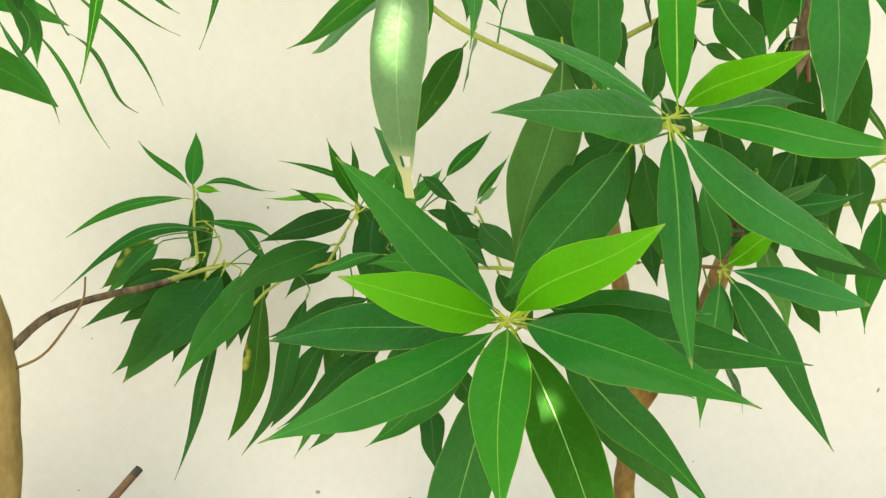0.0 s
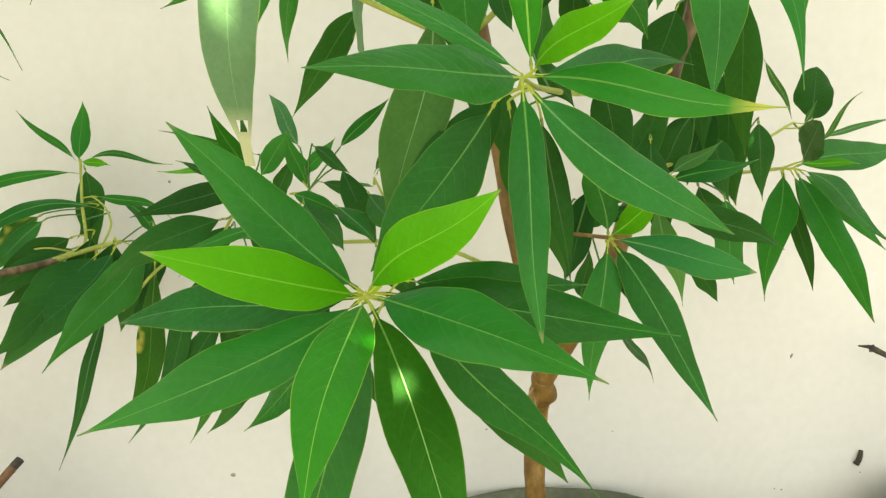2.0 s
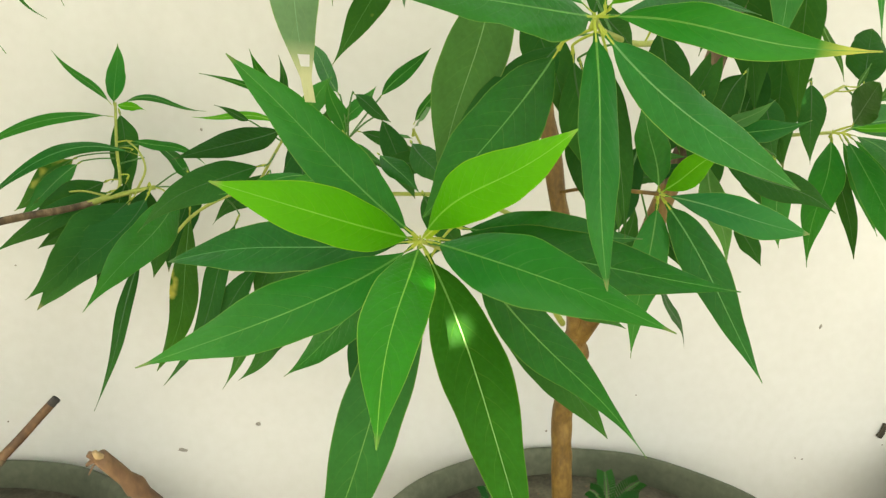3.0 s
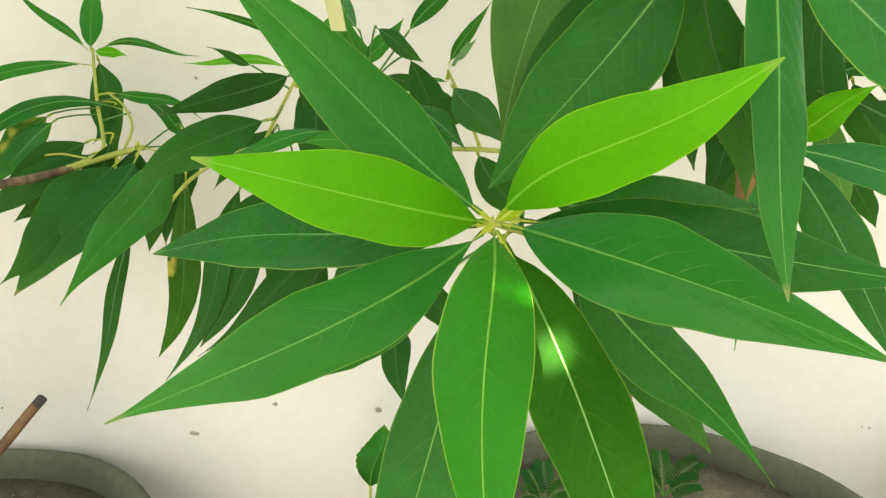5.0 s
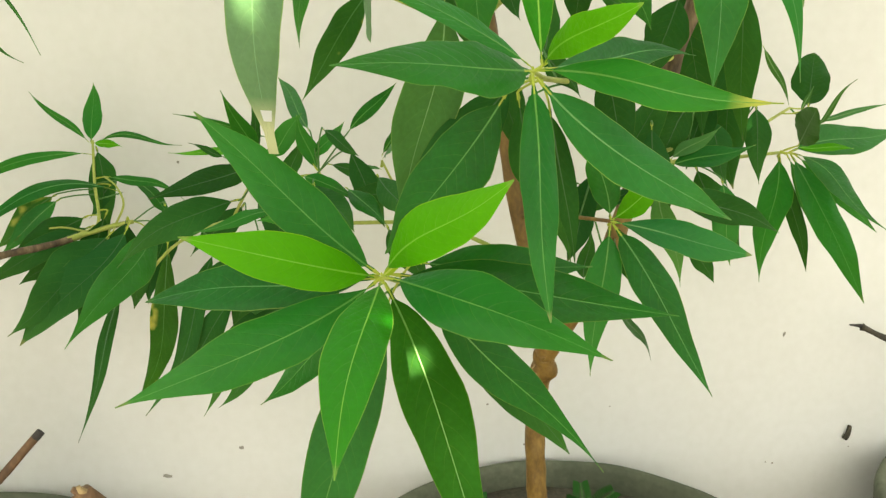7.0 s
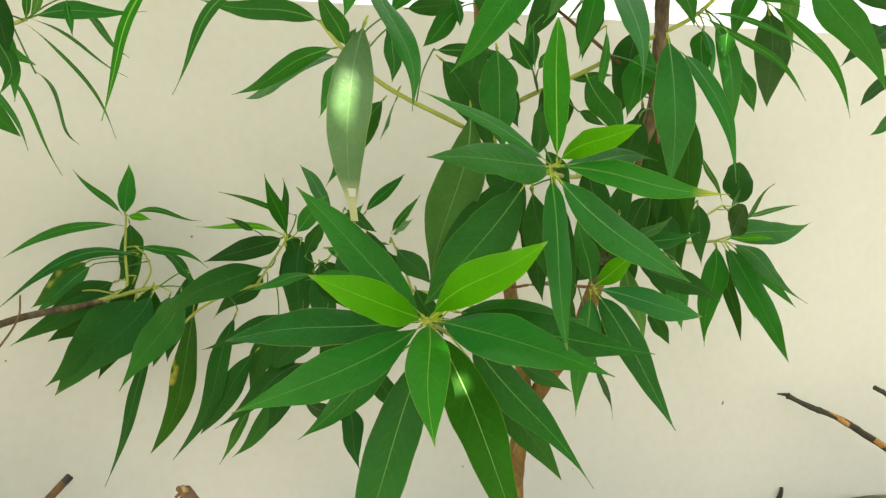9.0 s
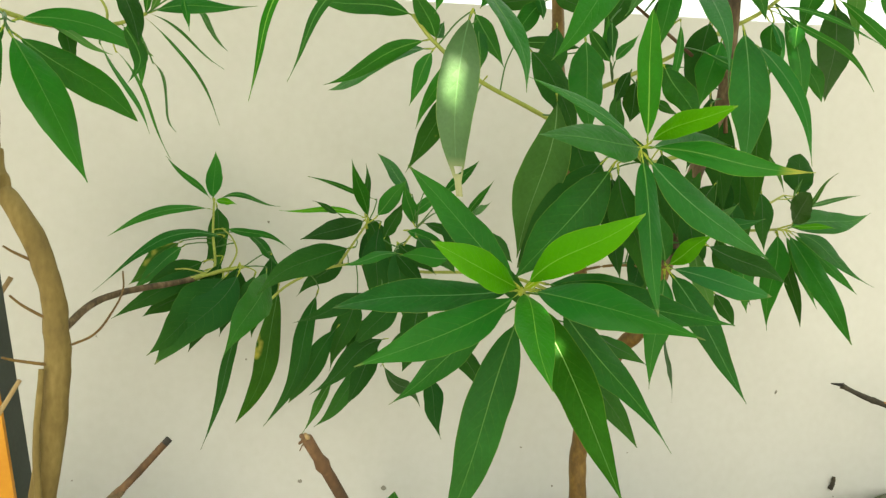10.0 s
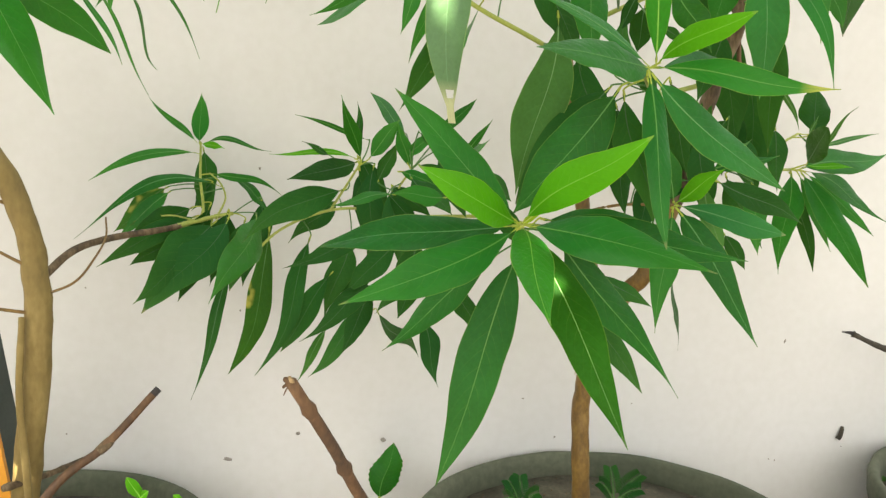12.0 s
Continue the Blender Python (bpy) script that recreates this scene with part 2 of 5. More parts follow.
def mesh_part(name, verts, faces, mats, parent=None, label="", smooth=True, slots=None, uvs=None):
    """One mesh object, given in world places, under a thing or under a part of it."""
    base = Vector(root_of(parent).location) if parent else Vector((0, 0, 0))
    me = bpy.data.meshes.new(name)
    me.from_pydata([Vector(v) - base for v in verts], [], faces)
    for m in mats if isinstance(mats, (list, tuple)) else [mats]:
        me.materials.append(m)
    if slots:
        me.polygons.foreach_set("material_index", slots)
    if uvs:
        layer = me.uv_layers.new(name="leaf")
        for loop in me.loops:
            layer.data[loop.index].uv = uvs[loop.vertex_index]
    me.polygons.foreach_set("use_smooth", [smooth] * len(me.polygons))
    me.update()
    ob = new(name, me)
    ob.parent = parent
    if label:
        ob["label"] = label
    return ob


def bezier(points, n):
    """A smooth line through a few places."""
    p = [Vector(q) for q in points]
    p = [p[0] * 2 - p[1]] + p + [p[-1] * 2 - p[-2]]
    out = []
    for i in range(1, len(p) - 2):
        for k in range(n):
            t = k / n
            out.append(0.5 * (2 * p[i] + (p[i + 1] - p[i - 1]) * t + (2 * p[i - 1] - 5 * p[i] + 4 * p[i + 1] - p[i + 2]) * t * t + (3 * p[i] - p[i - 1] - 3 * p[i + 1] + p[i + 2]) * t ** 3))
    return out + [p[-2]]


STEMS = {}


def tube(name, points, r0, r1, mat, parent, label="", sides=10, n=8, knobs=0.12, nodes=0, end=None, bulge=0.0):
    """A tapered, slightly knobbly stem through a few places; closed ends."""
    line = bezier(points, n)
    if name in ("trunk", "branch", "twig", "shoot", "stem"):
        STEMS.setdefault(root_of(parent).name, []).extend(line)
    rnd = random.Random(name + str(points[0]))
    verts, faces, slots = [], [], []
    ref = Vector((0.3, -1, 0.2))
    ph = rnd.random() * 9
    for i, q in enumerate(line):
        t = i / (len(line) - 1)
        d = (line[min(i + 1, len(line) - 1)] - line[max(i - 1, 0)]).normalized()
        a = d.cross(ref).normalized()
        b = d.cross(a)
        r = (r0 + (r1 - r0) * t) * (1 + bulge * math.sin(math.pi * t) ** 2)
        if nodes:
            r *= 1 + 0.42 * max(0, math.cos(t * nodes * math.tau + ph)) ** 26
        for k in range(sides):
            w = k / sides * math.tau
            rr = r * (1 + knobs * noise.noise(q * 55 + Vector((math.cos(w), math.sin(w), 0)) * 0.9))
            verts.append(q + (a * math.cos(w) + b * math.sin(w)) * rr)
    m = len(line)
    for i in range(m - 1):
        for k in range(sides):
            j = (k + 1) % sides
            faces.append((i * sides + k, i * sides + j, (i + 1) * sides + j, (i + 1) * sides + k))
            slots.append(1 if end and i >= m - 2 else 0)
    for ring, order in ((0, -1), (m - 1, 1)):
        verts.append(line[ring] + (line[ring] - line[ring - 1 if ring else 1]) * 0.05)
        c = len(verts) - 1
        for k in range(sides):
            j = (k + 1) % sides
            faces.append((ring * sides + k, ring * sides + j, c)[::order])
            slots.append(1 if end and ring else 0)
    return mesh_part(name, verts, faces, [mat, end] if end else mat, parent, label, True, slots)


LABELS = {"tipped": "green leaf with a yellowed tip", "young": "bright lime-green young leaf", "pale": "pale green leaf underside", "hole": "grey-green leaf with a small hole near its dried tip", "edge": "dark green leaf with sun flecks coloured yellow on its margin"}
leaf_count = [0]


def leaf(parent, kind, base, tip, width, bow=0.0, roll=0.0, sag=0.05, fold=0.22, wide_at=None, name="leaf", full=None, teeth=0, hook=None):
    """A lance-shaped leaf from its base to its tip: bow bends it sideways, hook swings base and tip apart, sag arches it, roll turns its face about its axis."""
    leaf_count[0] += 1
    rnd = random.Random(leaf_count[0])
    p0, p1 = Vector(base), Vector(tip)
    ax = p1 - p0
    length = ax.length
    ax.normalize()
    up = Vector((0, -0.88, 0.47))
    nor0 = (up - ax * up.dot(ax)).normalized()
    nor0 = Matrix.Rotation(radians(roll), 3, ax) @ nor0
    side0 = ax.cross(nor0)
    rows = 26 if not teeth else 44
    # some of the shape differs from leaf to leaf unless it is given
    lots = [rnd.uniform(-1, 1) for _ in range(8)]
    wide_at = 0.385 + 0.05 * lots[0] if wide_at is None else wide_at
    a = 0.95 + 0.12 * lots[1] if full is None else full
    hook = (0.03 * lots[2]) * length if hook is None else hook
    b = a * (1 - wide_at) / wide_at
    top = wide_at ** a * (1 - wide_at) ** b
    wav, ph, amp = 10 + 3 * lots[3], 3 + 3 * lots[4], 0.13 + 0.07 * lots[5]
    twist, fold = 9 * lots[6], fold * (1.1 + 0.5 * lots[7])
    ripple, phase = rnd.uniform(22, 34), rnd.uniform(0, 6)
    verts, uvs, faces, slots = [], [], [], []
    us = [-1, -0.975, -0.66, -0.33, -0.05, 0, 0.05, 0.33, 0.66, 0.975, 1]
    pet = 0.07 if not teeth else 0.03
    for i in range(rows + 1):
        t = i / rows
        turn = Matrix.Rotation(radians(twist * (t - 0.4)), 3, ax)
        nor, side = turn @ nor0, turn @ side0
        arch = 0.5 * 4 * t * (1 - t) + 0.5 * 6.75 * t * (1 - t) ** 2
        mid = p0.lerp(p1, t) + side0 * (bow * (1.6 * t * (1 - t) + 4.05 * t * (1 - t) ** 2) + hook * math.sin(math.tau * t)) + nor0 * (sag * length * arch)
        tt = max(0.0, (t - pet) / (1 - pet))
        w0 = width / 2 * (tt ** a * (1 - tt) ** b / top) if 0 < tt < 1 else 0.0
        w0 = max(w0, min(0.0011, width * 0.05) if t <= pet else 0.00025)
        if i == 0:
            w0 *= 0.55
        if kind == "hole":
            w0 = max(w0, 0.0022) if t > 0.8 else w0
        for u in us:
            w = w0
            if teeth and abs(u) > 0.9:
                w *= 1 + 0.12 * (0.5 - ((t * teeth) % 1))
            h = fold * abs(u) * w + amp * w * u * u * math.sin(wav * t + ph + (1.7 if u > 0 else 0)) - 0.26 * w * u * u
            h += 0.035 * w * abs(u) ** 3 * math.sin(ripple * t + phase + (2 if u > 0 else 0))
            wob = 1 + 0.05 * math.sin(wav * 1.4 * t + ph * 2 + u) + 0.012 * math.sin(ripple * 1.3 * t + phase * u)
            if abs(u) == 0.05:
                uu = u / 0.05 * min(0.00042 * (1.05 - t) ** 1.6 + 0.00010, w * 0.4)
                verts.append(mid + side * uu + nor * (fold * abs(uu)))
            else:
                verts.append(mid + side * (u * w * wob) + nor * (h + (0.0003 * (1 - t) if u == 0 else 0)))
            uvs.append((u, t))
    n = len(us)
    for i in range(rows):
        for k in range(n - 1):
            if kind == "hole" and i == 22 and k in (2, 3, 4, 5, 6):
                continue
            faces.append((i * n + k, i * n + k + 1, (i + 1) * n + k + 1, (i + 1) * n + k))
            slots.append(0 if kind == "hole" and i > 20 else 2 if i <= 1 and k in (3, 4, 5, 6) or i == 0 else 1 if k in (4, 5) else 0)
    ob = mesh_part(name, verts, faces, [LEAF[kind], RIBS[kind], PETIOLE], parent, LABELS.get(kind, ""), True, slots, uvs)
    # where the blade starts away from the wood, a thin stalk joins it to the nearest stem
    near = min(STEMS.get(root_of(parent).name, [p0]), key=lambda q: (q - p0).length)
    gap = (near - p0).length
    if 0.004 < gap < 0.05:
        tube("stalk", [near, near.lerp(p0, 0.55) + ax * gap * -0.06, p0, p0 + ax * length * 0.03], 0.0007, 0.0006, PETIOLE if gap < 0.02 else RIBS["edge"], ob, "", 6, 4, 0.0)
    return ob


def box(name, corners_low, corners_high, mats, parent=None, label="", slots=None):
    """A six-sided bar between two four-cornered ends."""
    faces = [(0, 1, 2, 3), (7, 6, 5, 4), (0, 4, 5, 1), (1, 5, 6, 2), (2, 6, 7, 3), (3, 7, 4, 0)]
    return mesh_part(name, list(corners_low) + list(corners_high), faces, mats, parent, label, False, slots)


def block(name, lo, hi, mat, parent=None, label=""):
    (x0, y0, z0), (x1, y1, z1) = lo, hi
    return box(name, [(x0, y0, z0), (x0, y1, z0), (x1, y1, z0), (x1, y0, z0)], [(x0, y0, z1), (x0, y1, z1), (x1, y1, z1), (x1, y0, z1)], mat, parent, label)


def turned(name, profile, centre, mat, parent=None, label="", sides=64, rough=0.0, capped=True):
    """A round body from a profile of (radius, height)."""
    verts, faces = [], []
    c = Vector(centre)
    for r, z in profile:
        for k in range(sides):
            w = k / sides * math.tau
            q = Vector((math.cos(w) * r, math.sin(w) * r, z))
            q += q.normalized() * rough * noise.noise(q * 14 + c * 7)
            verts.append(c + q)
    m = len(profile)
    for i in range(m - 1):
        for k in range(sides):
            j = (k + 1) % sides
            faces.append((i * sides + k, i * sides + j, (i + 1) * sides + j, (i + 1) * sides + k))
    if capped:
        faces.append(tuple(range((m - 1) * sides, m * sides)))
        faces.append(tuple(reversed(range(sides))))
    else:
        last = (m - 1) * sides
        faces += [(last + k, last + (k + 1) % sides, (k + 1) % sides, k) for k in range(sides)]
    return mesh_part(name, verts, faces, mat, parent, label)


# ---- the place ----
WALL_Y, WALL_TOP = 0.775, 0.982
RIM = 0.33
ground = block("ground", (-60, -60, -0.3), (60, 60, 0), FLOOR)
tagged(ground, "grey cement terrace floor in sun and shade", "floor", kind="structure")
wall = block("wall_north", (-6, WALL_Y, 0), (6, WALL_Y + 0.12, WALL_TOP), PLASTER)
tagged(wall, "warm white painted plaster parapet wall", "wall", kind="structure")


def pot(x, y, r, label):
    t = thing("plant_pot", (x, y, 0), label, "plant pot", "round concrete pots along the wall")
    body = [(r * 0.66, 0.0), (r * 0.70, 0.01), (r * 0.86, 0.14), (r * 0.94, RIM - 0.05), (r * 0.87, RIM - 0.052), (r * 0.80, 0.10), (0.02, 0.06)]
    turned("pot_body", body, (x, y, 0), CONCRETE, t, "", 72, 0.002)
    rim = [(r * 0.93, RIM - 0.049), (r * 0.975, RIM - 0.046), (r * 0.995, RIM - 0.03), (r, RIM - 0.010), (r * 0.99, RIM - 0.002), (r * 0.975, RIM), (r * 0.95, RIM - 0.002), (r * 0.938, RIM - 0.008), (r * 0.93, RIM - 0.02), (r * 0.925, RIM - 0.048)]
    turned("rim", rim, (x, y, 0), CONCRETE, t, "", 72, 0.002, False)
    soil = turned("potting_soil", [(r * 0.86, RIM - 0.09), (r * 0.93, RIM - 0.030), (r * 0.6, RIM - 0.029), (r * 0.3, RIM - 0.024), (0.01, RIM - 0.022)], (x, y, 0), SOIL, None, "", 48, 0.004)
    tagged(soil, "dry brown potting soil inside a round pot", "soil", kind="stuff")
    rnd = random.Random(str(x))
    verts, faces = [], []
    for _ in range(420):
        w, q, s = rnd.uniform(0, math.tau), math.sqrt(rnd.random()) * r * 0.9, rnd.uniform(0.0006, 0.0021)
        c = Vector((x + math.cos(w) * q, y + math.sin(w) * q, RIM - 0.0225 - 0.007 * q / r))
        n = len(verts)
        verts += [c + Vector((ax * s * rnd.uniform(0.6, 1.3), ay * s * rnd.uniform(0.6, 1.3), az * s * rnd.uniform(0.5, 1.0))) for ax, ay, az in ((1, 0, 0), (0, 1, 0), (-1, 0, 0), (0, -1, 0), (0, 0, 1), (0, 0, -1))]
        faces += [(n + i, n + (i + 1) % 4, n + 4) for i in range(4)] + [(n + (i + 1) % 4, n + i, n + 5) for i in range(4)]
    tagged(mesh_part("grit", verts, faces, GRIT, soil), kind="stuff")
    return t


pot(0.19, 0.545, 0.222, "grey-green cement pot with a thick round rim")
pot(-0.435, 0.535, 0.232, "grey-green cement pot holding a small tree and cut stems")
pot(0.755, 0.55, 0.222, "grey-green cement pot with bare dead sticks")

# ---- unseen crown added for shade, open to the sun only in a few gaps ----
SUN_WAY = Vector((math.sin(SUN_AZ) * math.cos(SUN_EL), math.cos(SUN_AZ) * math.cos(SUN_EL), math.sin(SUN_EL)))
# sunlit spots: place and half-width of each gap
SPOTS = [
    (Vector((-0.0225, 0.3155, 0.8030)), 0.0012),
    (Vector((0.0460, 0.2990, 0.6378)), -0.0030),
    (Vector((0.1098, 0.2546, 0.7823)), -0.0070),
    (Vector((0.2638, 0.5200, 0.7493)), -0.0040),
    (Vector((0.2972, 0.4579, 0.8746)), -0.0030),
    (Vector((-0.5098, 0.6302, 0.5124)), 0.0010),
    (Vector((-0.5202, 0.6111, 0.4848)), 0.0020),
    (Vector((-0.3865, 0.4676, 0.5158)), 0.0020),
    (Vector((-0.5096, 0.4721, 0.4408)), 0.0010),
    (Vector((-0.4852, 0.4856, 0.4414)), -0.0020),
    (Vector((-0.5299, 0.5797, 0.4315)), -0.0010),
]


def near_gap(c, d, s, n, ln, wd, p, r):
    """Whether a leaf would close the way of the light to a spot."""
    q = p + SUN_WAY * ((c - p).dot(n) / SUN_WAY.dot(n)) - c
    return (q.dot(d) / (ln / 2 + r)) ** 2 + (q.dot(s) / (wd + r)) ** 2 < 1


def overhead_crown():
    t = thing("added_shade_tree", (-1.6, -1.4, 0), "unseen leafy tree crown added to shade the pots", "tree")
    rnd = random.Random(5)
    mid = Vector((-0.12, 0.59, 0.75)) + SUN_WAY * 1.5
    a = SUN_WAY.cross(Vector((0, 0, 1))).normalized()
    b = SUN_WAY.cross(a)
    verts, faces = [], []
    shape = [(0, 0), (0.25, 0.75), (0.5, 1), (0.78, 0.6), (1, 0), (0.78, -0.6), (0.5, -1), (0.25, -0.75)]
    for _ in range(20500):
        w, q = rnd.uniform(0, math.tau), math.sqrt(rnd.random())
        edge = 1 + 0.16 * math.sin(3 * w + 1) + 0.10 * math.sin(5 * w + 2.5) + 0.06 * math.sin(9 * w)
        dome = math.sqrt(max(0.0, 1 - q * q))
        c = mid + a * (math.cos(w) * q * edge * 2.05) + b * (math.sin(w) * q * edge * 0.68) + SUN_WAY * (rnd.uniform(-0.08, 0.12 + 0.55 * dome) + 0.05 * math.sin(4 * w))
        d = Vector((rnd.gauss(0, 1), rnd.gauss(0, 1), rnd.gauss(-0.3, 0.6))).normalized()
        n = (SUN_WAY + Vector((rnd.gauss(0, 1), rnd.gauss(0, 1), rnd.gauss(0, 1))) * 0.25).normalized()
        d = (d - n * d.dot(n)).normalized()
        s = d.cross(n)
        ln, wd = rnd.uniform(0.10, 0.15), rnd.uniform(0.016, 0.023)
        pts = [c + d * (u - 0.5) * ln + s * v * wd for u, v in shape]
        if any(near_gap(c, d, s, n, ln, wd, p, r) for p, r in SPOTS):
            continue
        i = len(verts)
        verts += pts
        faces.append(tuple(range(i, i + 8)))
    # trunk and limbs stand out of view and only carry the added shade
    fork = Vector((-1.15, -0.75, 1.55))
    tube("trunk", [(-1.6, -1.4, 0), (-1.58, -1.3, 0.7), (-1.4, -1.05, 1.25), fork], 0.075, 0.05, BARK_L, t)
    for u, v in ((-0.9, 0.25), (-0.3, 0.5), (0.2, -0.4), (0.5, 0.2), (1.0, -0.1)):
        end = mid + a * u + b * v + SUN_WAY * 0.2
        tube("limb", [fork, fork.lerp(end, 0.5) + Vector((0, 0, 0.22)), end], 0.035, 0.008, BARK_L, t)
    mesh_part("crown", verts, faces, LEAF["mid"], t, "dense green foliage", True, None, [(0.3, 0.5)] * len(verts))


overhead_crown()

# ---- the tree in the middle pot ----
tree_r = thing("potted_tree", (0.172, 0.60, RIM - 0.03), "small tree with whorls of long glossy green leaves in a pot", "tree", "potted trees by the wall")
tube("trunk", [(0.172, 0.60, 0.29), (0.166, 0.60, 0.40), (0.165, 0.60, 0.45), (0.1665, 0.595, 0.49), (0.1675, 0.585, 0.513), (0.167, 0.572, 0.535)], 0.0097, 0.0086, BARK, tree_r, "", 16, 12, 0.14)
tube("branch", [(0.167, 0.574, 0.532), (0.177, 0.556, 0.562), (0.187, 0.538, 0.590), (0.197, 0.523, 0.611), (0.2155, 0.5125, 0.676)], 0.0085, 0.0076, BARK, tree_r, "", 12, 8, 0.15)
tube("branch", [(0.2145, 0.513, 0.673), (0.222, 0.51, 0.70), (0.245, 0.50, 0.795), (0.253, 0.49, 0.83), (0.248, 0.47, 0.927), (0.24, 0.46, 1.05)], 0.0077, 0.0055, GREY_BARK, tree_r, "", 12, 8, 0.25)
tube("branch", [(0.167, 0.574, 0.530), (0.156, 0.553, 0.590), (0.137, 0.53, 0.659), (0.118, 0.525, 0.76), (0.105, 0.52, 0.85), (0.095, 0.50, 0.925), (0.09, 0.49, 1.05)], 0.0075, 0.0050, BARK, tree_r, "", 12, 8, 0.25)
tube("knot", [(0.1672, 0.590, 0.503), (0.1675, 0.585, 0.513), (0.1675, 0.580, 0.522), (0.167, 0.575, 0.531), (0.1675, 0.570, 0.540)], 0.0090, 0.0086, BARK, tree_r, "rough swollen fork", 24, 10, 0.5, 0, None, 0.22)
tube("rootlet", [(0.160, 0.577, 0.517), (0.1605, 0.575, 0.507), (0.158, 0.576, 0.497), (0.156, 0.578, 0.489)], 0.0009, 0.0004, STRAW, tree_r, "pale dry rootlet", 6, 6, 0.2)
tube("rootlet", [(0.160, 0.575, 0.527), (0.152, 0.570, 0.519), (0.1475, 0.569, 0.505), (0.1465, 0.569, 0.496)], 0.0008, 0.0004, STRAW, tree_r, "pale dry rootlet", 6, 6, 0.2)
tube("twig", [(0.146, 0.537, 0.56), (0.11, 0.48, 0.61), (0.055, 0.385, 0.65), (0.029, 0.331, 0.671)], 0.0026, 0.0011, STEM, tree_r)
tube("twig", [(0.244, 0.50, 0.785), (0.175, 0.46, 0.768), (0.12, 0.36, 0.765), (0.099, 0.309, 0.767)], 0.0024, 0.001, STEM, tree_r)
tube("twig", [(0.135, 0.53, 0.665), (0.15, 0.48, 0.675), (0.174, 0.424, 0.679)], 0.0013, 0.0013, BARK, tree_r)
tube("twig", [(0.222, 0.51, 0.70), (0.263, 0.53, 0.707), (0.32, 0.56, 0.706), (0.375, 0.585, 0.707)], 0.002, 0.0014, STEM, tree_r)
tube("twig", [(0.225, 0.51, 0.71), (0.274, 0.53, 0.722), (0.34, 0.57, 0.728), (0.391, 0.60, 0.745)], 0.0018, 0.0012, STEM, tree_r)
tube("twig", [(0.107, 0.52, 0.815), (0.129, 0.50, 0.832), (0.184, 0.49, 0.858), (0.227, 0.48, 0.881), (0.276, 0.47, 0.906), (0.307, 0.46, 0.937)], 0.0022, 0.0017, STEM, tree_r)
tube("twig", [(0.154, 0.47, 0.906), (0.196, 0.47, 0.875), (0.250, 0.49, 0.842), (0.262, 0.498, 0.80)], 0.0013, 0.002, TWIG, tree_r)
tube("twig", [(0.112, 0.52, 0.80), (0.078, 0.48, 0.808), (0.014, 0.46, 0.834), (-0.021, 0.46, 0.862), (-0.039, 0.46, 0.883)], 0.0022, 0.0016, STEM, tree_r)
tube("twig", [(0.14, 0.532, 0.63), (0.07, 0.57, 0.655), (-0.02, 0.60, 0.655), (-0.09, 0.60, 0.662), (-0.15, 0.61, 0.64), (-0.19, 0.61, 0.60)], 0.0019, 0.0012, STEM, tree_r)
tube("twig", [(0.05, 0.58, 0.657), (0.04, 0.585, 0.685), (0.029, 0.587, 0.709)], 0.0013, 0.001, STEM, tree_r)
tube("twig", [(-0.03, 0.60, 0.656), (-0.035, 0.585, 0.68), (-0.022, 0.572, 0.702)], 0.0014, 0.001, STEM, tree_r)
tube("twig", [(-0.10, 0.60, 0.661), (-0.088, 0.59, 0.68), (-0.072, 0.585, 0.705)], 0.0014, 0.001, STEM, tree_r)


def bud(parent, place, size):
    """The growing tip in the middle of a whorl: a knob with a few short scales."""
    p = Vector(place)
    tube("bud", [p + Vector((0, 0.6, -0.8)) * size, p, p + Vector((0, -0.35, 0.9)) * size], size * 0.42, size * 0.12, PETIOLE, parent, "pale green growing tip", 10, 4, 0.2)


for place in ((0.029, 0.333, 0.670), (0.099, 0.310, 0.766), (0.174, 0.425, 0.679), (0.378, 0.588, 0.706)):
    bud(tree_r, place, 0.0035)
for place in ((0.029, 0.588, 0.706), (-0.022, 0.573, 0.702), (-0.072, 0.586, 0.703)):
    bud(tree_r, place, 0.0035)
# leaves
# hub1
leaf(tree_r, "young", (0.0278, 0.3306, 0.6714), (-0.0428, 0.2517, 0.7082), 0.0231, -0.0013, -15, 0.02, wide_at=0.448, full=0.95, hook=0.0000)
leaf(tree_r, "young", (0.0298, 0.3306, 0.6718), (0.0807, 0.2537, 0.7255), 0.0238, -0.0029, 10, 0.02, wide_at=0.449, full=0.90, hook=-0.0017)
leaf(tree_r, "mid", (0.0282, 0.3326, 0.6718), (-0.0512, 0.3196, 0.7525), 0.0252, -0.0021, 1, 0.03, wide_at=0.407, full=0.82, hook=-0.0007)
leaf(tree_r, "sheen", (0.0288, 0.3302, 0.6710), (-0.0989, 0.3704, 0.6522), 0.0274, 0.0007, 12, 0.03, wide_at=0.456, full=0.79, hook=-0.0023)
leaf(tree_r, "mid", (0.0288, 0.3302, 0.6710), (-0.0835, 0.2793, 0.6316), 0.0275, -0.0055, -12, 0.03, wide_at=0.439, full=1.20, hook=0.0002)
leaf(tree_r, "olive", (0.0322, 0.3460, 0.6548), (-0.0240, 0.3200, 0.5050), 0.0319, -0.0005, -2, 0.03, wide_at=0.400, full=0.78, hook=0.0016)
leaf(tree_r, "mid2", (0.0290, 0.3286, 0.6694), (0.0135, 0.2000, 0.6376), 0.0246, 0.0034, -4, 0.06, wide_at=0.454, full=1.07, hook=-0.0017)
